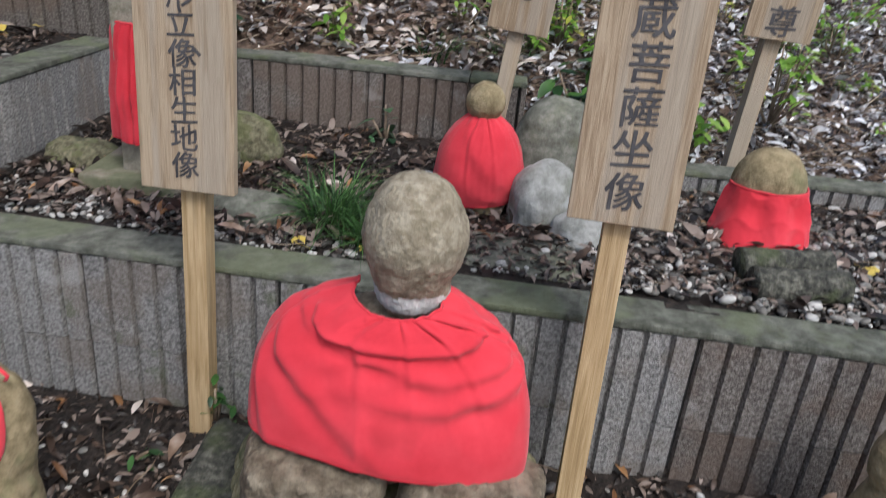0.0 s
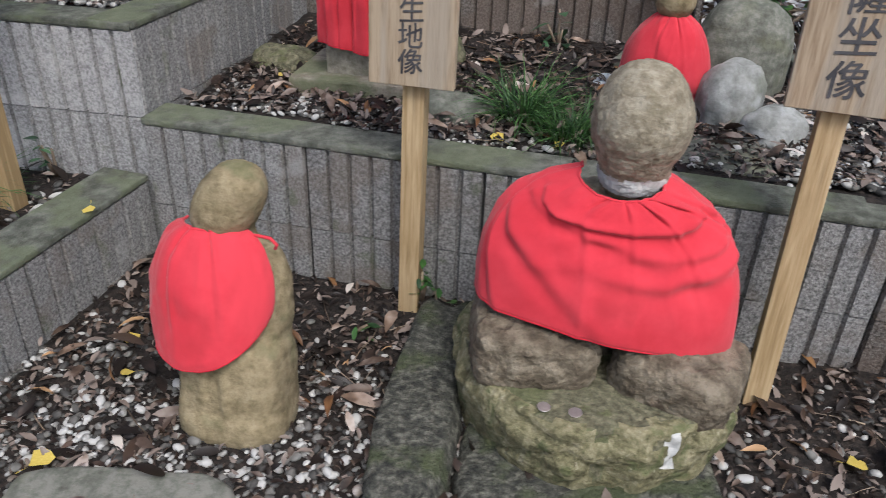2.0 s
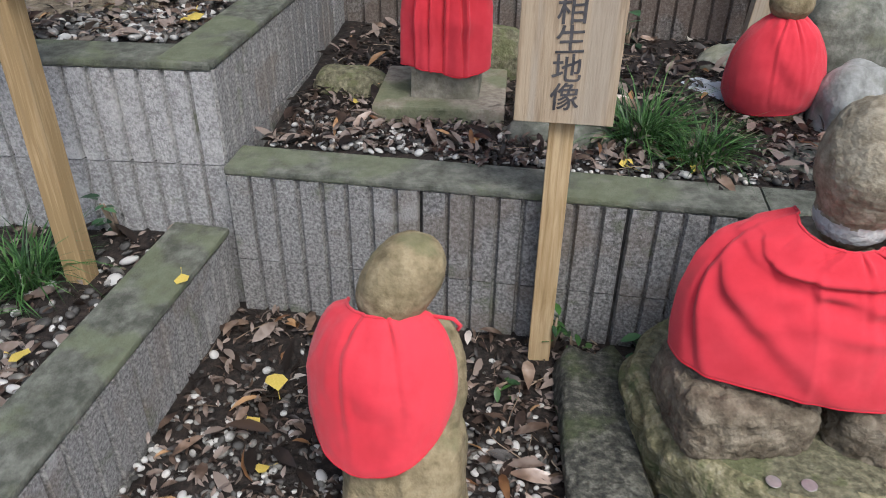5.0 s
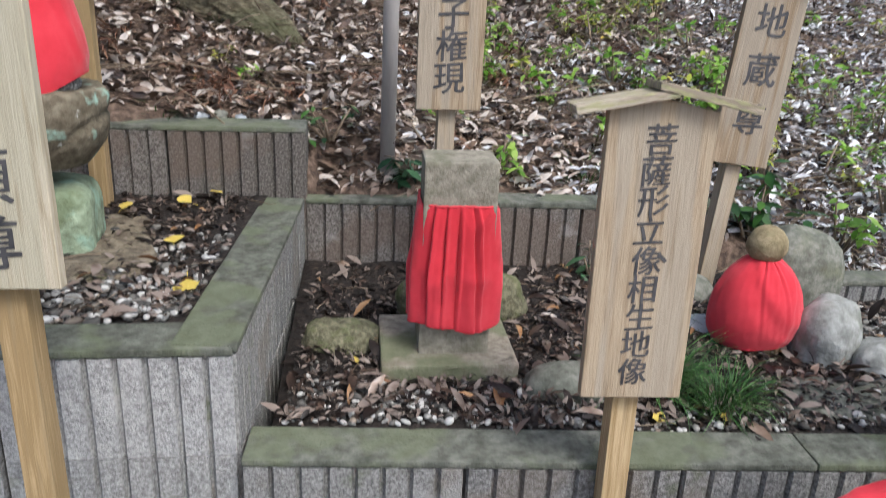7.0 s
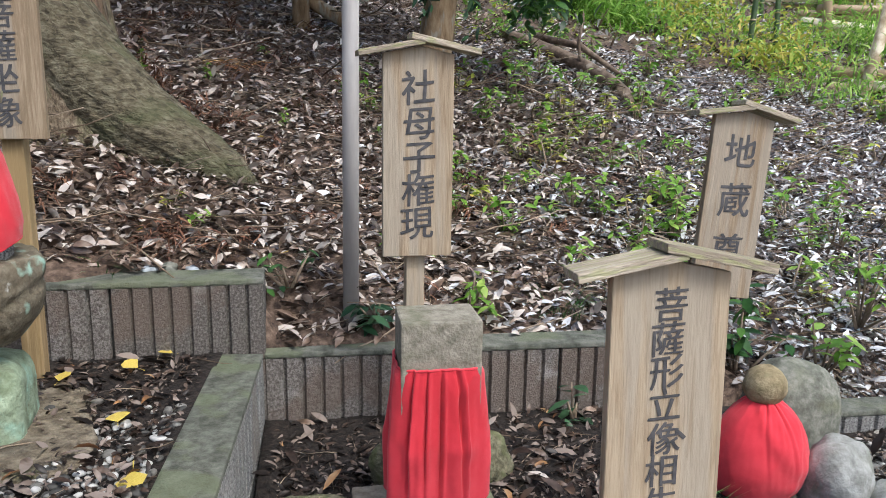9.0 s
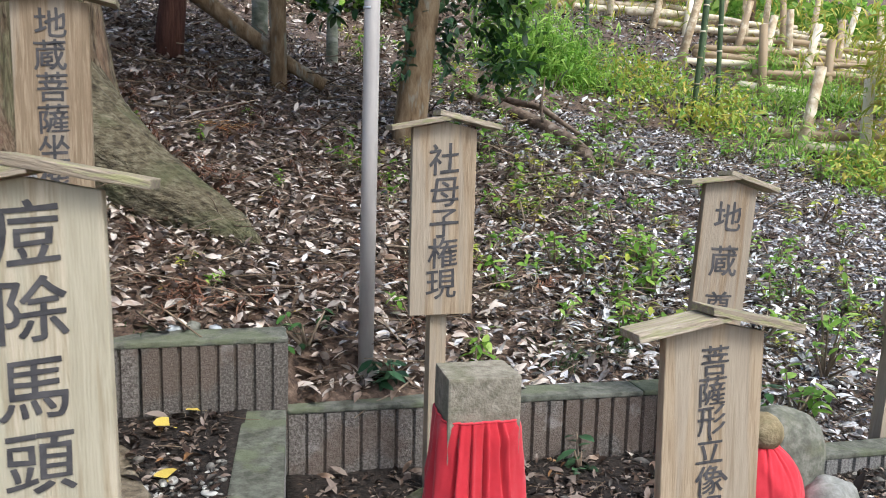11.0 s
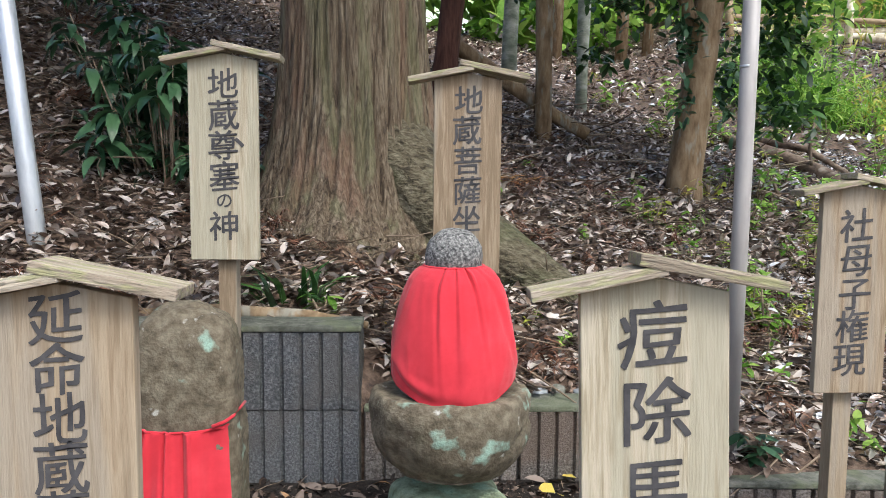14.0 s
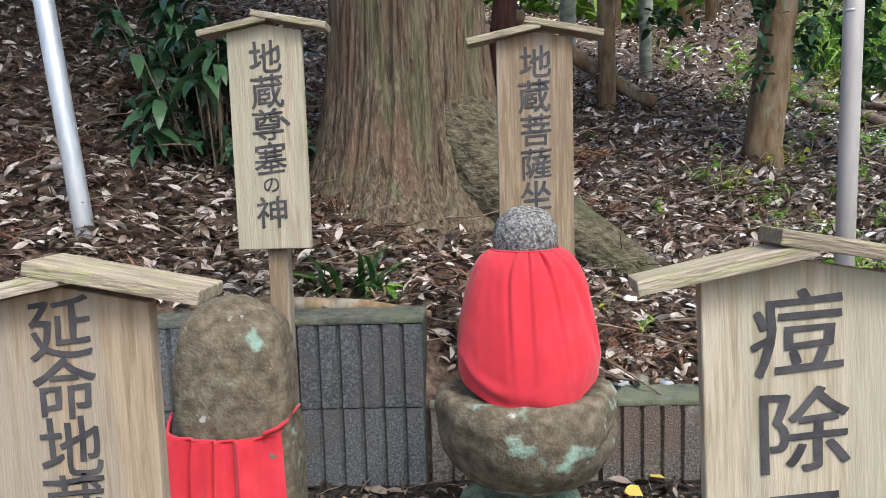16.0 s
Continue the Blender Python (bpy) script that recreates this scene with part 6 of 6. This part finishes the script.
leaf_cloud("fern_shrub", "rounded feathery bright green shrub", "shrub", [((2.35, 8.9, 2.35), (0.75, 0.6, 0.55)), ((2.7, 8.6, 2.0), (0.5, 0.4, 0.35))], 5200, (0.10, 0.24), GREEN_BRIGHT, FERN)
leaf_cloud("undergrowth", "light green weeds along the top of the slope", "undergrowth", [((x, y, hill(x, y) + 0.15), (0.6, 0.5, 0.2)) for x, y in ((3.4, 8.6), (4.3, 9.2), (3.8, 7.8), (4.8, 8.2), (5.4, 9.4), (3.2, 9.6), (5.6, 7.6), (4.9, 7.1), (6.0, 8.5))], 900, (0.05, 0.11), GREEN_BRIGHT, LEAF)
leaf_cloud("undergrowth", "yellowing weeds along the top of the slope", "undergrowth", [((x, y, hill(x, y) + 0.15), (0.6, 0.5, 0.2)) for x, y in ((3.3, 8.0), (4.4, 8.7), (5.0, 9.0), (5.8, 8.0))], 700, (0.05, 0.10), GREEN_YELLOW, LEAF)
# sunshine on the far wood is carried by the light leaf colour
leaf_cloud("far_foliage", "sunlit leaves of the far wood", "foliage", [((x, y, z), (1.6, 1.2, 1.2)) for x, y, z in ((1.0, 14.0, 4.6), (-0.5, 13.0, 4.6), (3.0, 16.0, 5.0), (5.5, 17.0, 5.2), (8.5, 17.5, 5.0), (11.0, 16.0, 4.4), (13.0, 15.0, 3.8), (-3.0, 13.0, 5.5))], 8000, (0.22, 0.45), GREEN_BRIGHT, LEAF_FLAT)
leaf_cloud("far_foliage", "pale yellow leaves of the far bamboo", "foliage", [((x, y, z), (1.4, 1.0, 0.9)) for x, y, z in ((4.5, 13.0, 3.8), (7.0, 13.5, 4.0), (9.5, 13.0, 3.6), (11.0, 12.0, 3.0), (8.0, 10.0, 2.6))], 2400, (0.15, 0.35), GREEN_YELLOW, FERN)
leaf_cloud("far_shrub", "low green shrubs between the bamboo rails", "shrub", [((x, y, hill(x, y) + 0.3), (0.5, 0.4, 0.3)) for x, y in ((6.2, 9.0), (7.2, 9.3), (8.3, 9.6), (6.8, 10.4), (9.4, 10.6), (7.6, 8.2))], 3600, (0.10, 0.22), GREEN_BRIGHT, FERN)

leaf_cloud("undergrowth", "feathery bright weeds before the bamboo rows", "undergrowth", [((x, y, hill(x, y) + 0.22), (0.6, 0.5, 0.34)) for x, y in ((3.2, 9.4), (3.9, 9.5), (4.3, 8.6), (4.7, 8.2), (3.6, 8.4), (4.6, 7.4), (5.3, 6.9), (4.9, 6.2), (5.6, 6.2), (4.2, 7.0), (5.2, 8.8))], 2300, (0.08, 0.20), GREEN_BRIGHT, FERN)
leaf_cloud("undergrowth", "yellow-leaved weeds before the bamboo rows", "undergrowth", [((x, y, hill(x, y) + 0.2), (0.5, 0.4, 0.28)) for x, y in ((3.5, 9.0), (4.1, 9.0), (4.5, 8.0), (5.0, 6.6), (3.9, 7.7))], 1700, (0.05, 0.12), GREEN_YELLOW, LEAF)
leaf_cloud("bamboo_leaves", "pale drooping bamboo leaves at the edge of the slope", "bamboo", [((6.1, 7.2, 2.3), (0.5, 0.4, 0.7)), ((6.0, 6.9, 1.5), (0.5, 0.4, 0.4))], 1500, (0.14, 0.28), GREEN_YELLOW, FERN)

# cut bamboo laid in rows between stakes on the far bank
bamboo_rng = random.Random(6)
rail_meshes = []
for k in range(4):
    tv, tf = tube([(0.62 * i, 0.03 * math.sin(i + k), 0.03 * math.cos(i * 1.3 + k)) for i in range(7)], [0.06 - 0.003 * i for i in range(7)], 8)
    rail_meshes.append(mesh_from("rail", tv, tf, BAMBOO))
tv, tf = tube([(0, 0, -0.3), (0.01, 0, 0.3), (0.02, 0.01, 1.0)], [0.066, 0.064, 0.058], 10)
stake_mesh = mesh_from("stake", tv, tf, BAMBOO)
for row, (x0, y0, n) in enumerate(((5.5, 10.6, 4), (6.0, 9.7, 4), (7.0, 11.6, 4), (6.2, 13.2, 3), (8.5, 9.2, 3), (5.0, 7.7, 3), (3.8, 13.6, 3))):
    f = thing("bamboo_rail_bank", "row of cut bamboo stacked between stakes", "bamboo fence", group="bamboo rows on the far bank")
    for k in range(n * 2):
        x, y = x0 + (k // n) * 3.4 + bamboo_rng.uniform(-0.3, 0.3), y0 + bamboo_rng.uniform(-0.1, 0.1)
        part("rail", bamboo_rng.choice(rail_meshes), f, m=pose(x, y, hill(x + 1.5, y) + 0.12 + 0.11 * (k % n), 0, 1.0, bamboo_rng.uniform(-3, 3)))
    for k in range(7):
        x, y = x0 + 1.05 * k + bamboo_rng.uniform(-0.2, 0.2), y0 - 0.15
        part("stake", stake_mesh, f, m=pose(x, y, hill(x, y), bamboo_rng.uniform(-8, 8), bamboo_rng.uniform(-4, 14), 0))
for x, y, h in ((3.9, 7.9, 3.4), (4.5, 8.3, 3.6), (3.3, 9.4, 3.2), (2.2, 10.6, 3.4), (5.4, 10.0, 3.4)):
    s = thing("bamboo_stalk", "standing green bamboo stalk", "bamboo", pose(x, y, hill(x, y) - 0.1, bamboo_rng.uniform(-3, 3), bamboo_rng.uniform(-2, 4), 0), group="standing bamboo")
    tv, tf = tube([(0, 0, h * i / 12) for i in range(13)], [0.03] * 13, 8)
    part("culm", mesh_from("culm", tv, tf, BAMBOO_GREEN), s)
    for i in range(1, 12):
        tv, tf = tube([(0, 0, h * i / 12 - 0.008), (0, 0, h * i / 12 + 0.008)], [0.034] * 2, 8)
        part("node_ring", mesh_from("node_ring", tv, tf, BAMBOO), s)
for x, y, r in ((1.6, 12.5, 0.10), (2.1, 12.8, 0.09), (0.4, 11.5, 0.08), (6.5, 14.5, 0.1), (8.0, 15.0, 0.09), (9.6, 14.6, 0.1)):
    branch_tree("far_tree", "thin bare trunk in the far wood", None, [(x, y, hill(x, y) - 0.2), (x + 0.05, y, hill(x, y) + 1.5), (x + 0.3, y, hill(x, y) + 4.0)], [r, r * 0.85, r * 0.6], BARK_SMOOTH, (), 9)

# added glowing panel: the bright distance beyond the wood is painted as emission
haze_glow = bpy.data.materials.new("glowing backdrop")
haze_glow.use_nodes = True
hn, hl = haze_glow.node_tree.nodes, haze_glow.node_tree.links
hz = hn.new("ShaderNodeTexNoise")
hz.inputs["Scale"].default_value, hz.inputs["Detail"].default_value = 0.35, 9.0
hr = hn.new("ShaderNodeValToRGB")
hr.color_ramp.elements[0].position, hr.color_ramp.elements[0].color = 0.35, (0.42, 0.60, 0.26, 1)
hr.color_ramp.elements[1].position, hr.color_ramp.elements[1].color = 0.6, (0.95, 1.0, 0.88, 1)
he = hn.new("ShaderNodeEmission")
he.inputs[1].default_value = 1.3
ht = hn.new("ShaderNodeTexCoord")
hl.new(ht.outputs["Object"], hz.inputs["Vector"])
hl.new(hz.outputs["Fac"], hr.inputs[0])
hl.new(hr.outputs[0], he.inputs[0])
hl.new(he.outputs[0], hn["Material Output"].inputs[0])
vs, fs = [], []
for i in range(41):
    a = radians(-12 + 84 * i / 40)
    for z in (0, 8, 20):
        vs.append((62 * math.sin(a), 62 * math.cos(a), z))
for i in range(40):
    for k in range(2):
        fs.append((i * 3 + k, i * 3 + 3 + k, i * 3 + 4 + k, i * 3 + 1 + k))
thing("backdrop", "glowing panel for the bright distance beyond the wood", "backdrop", kind="structure", me=mesh_from("backdrop", vs, fs, haze_glow))

# small leftovers on the slope and walls
ORANGE = material("withered orange frond", [(0.30, 0.12, 0.03), (0.48, 0.25, 0.07), (0.55, 0.38, 0.14)], 8, rough=0.7, bump=0.1, rnd=0.6, island=True)
fr = random.Random(31)
plant("dead_frond", "withered orange conifer frond on the leaves", (-1.2, 4.12, hill(-1.2, 4.12) + 0.03), [([(-0.12, 0, 0.02), (0, 0.02, 0.05), (0.16, 0, 0.01)], 0.004)],
      [((-0.12 + 0.28 * i / 40, 0.0, 0.03), fr.choice((0.5, -0.5)) + fr.uniform(-0.3, 0.3), fr.uniform(-0.3, 0.3), fr.uniform(0.06, 0.13)) for i in range(40)], TWIG, ORANGE, leaf_shape(0.06, 0.1, 0.05), "dead frond")
for k, (x, y, sx) in enumerate(((-1.37, 2.47, 0.06), (-1.31, 2.46, 0.045), (-1.26, 2.475, 0.055), (-1.20, 2.46, 0.04))):
    thing("stone", "small pale stone lying on the wall's back edge", "rock", pose(x, y, 0.745, 0, 0, 40 * k), group="small stones behind the wall", me=rock("stone", (sx, sx * 0.75, sx * 0.7), STONE_BLUE if k % 2 else STONE_GREY, 2.2 + k, 0.15, 0, 3))
for x, y, s in ((-2.09, 2.98, 0.045), (-1.88, 3.0, 0.04), (-1.72, 2.6, 0.035), (-1.35, 2.62, 0.03), (-0.95, 2.62, 0.035), (0.1, 2.95, 0.03), (-0.45, 3.3, 0.035), (0.7, 3.3, 0.035), (-1.05, 3.4, 0.035), (-2.4, 3.1, 0.03)):
    thing("yellow_leaf", "fallen yellow leaf lying on the ground", "leaf", pose(x, y, hill(x, y) + 0.025, yr.uniform(-30, 30), yr.uniform(-30, 30), yr.uniform(0, 360)) @ Matrix.Scale(s, 4), group="fallen yellow leaves", me=yellow_mesh)
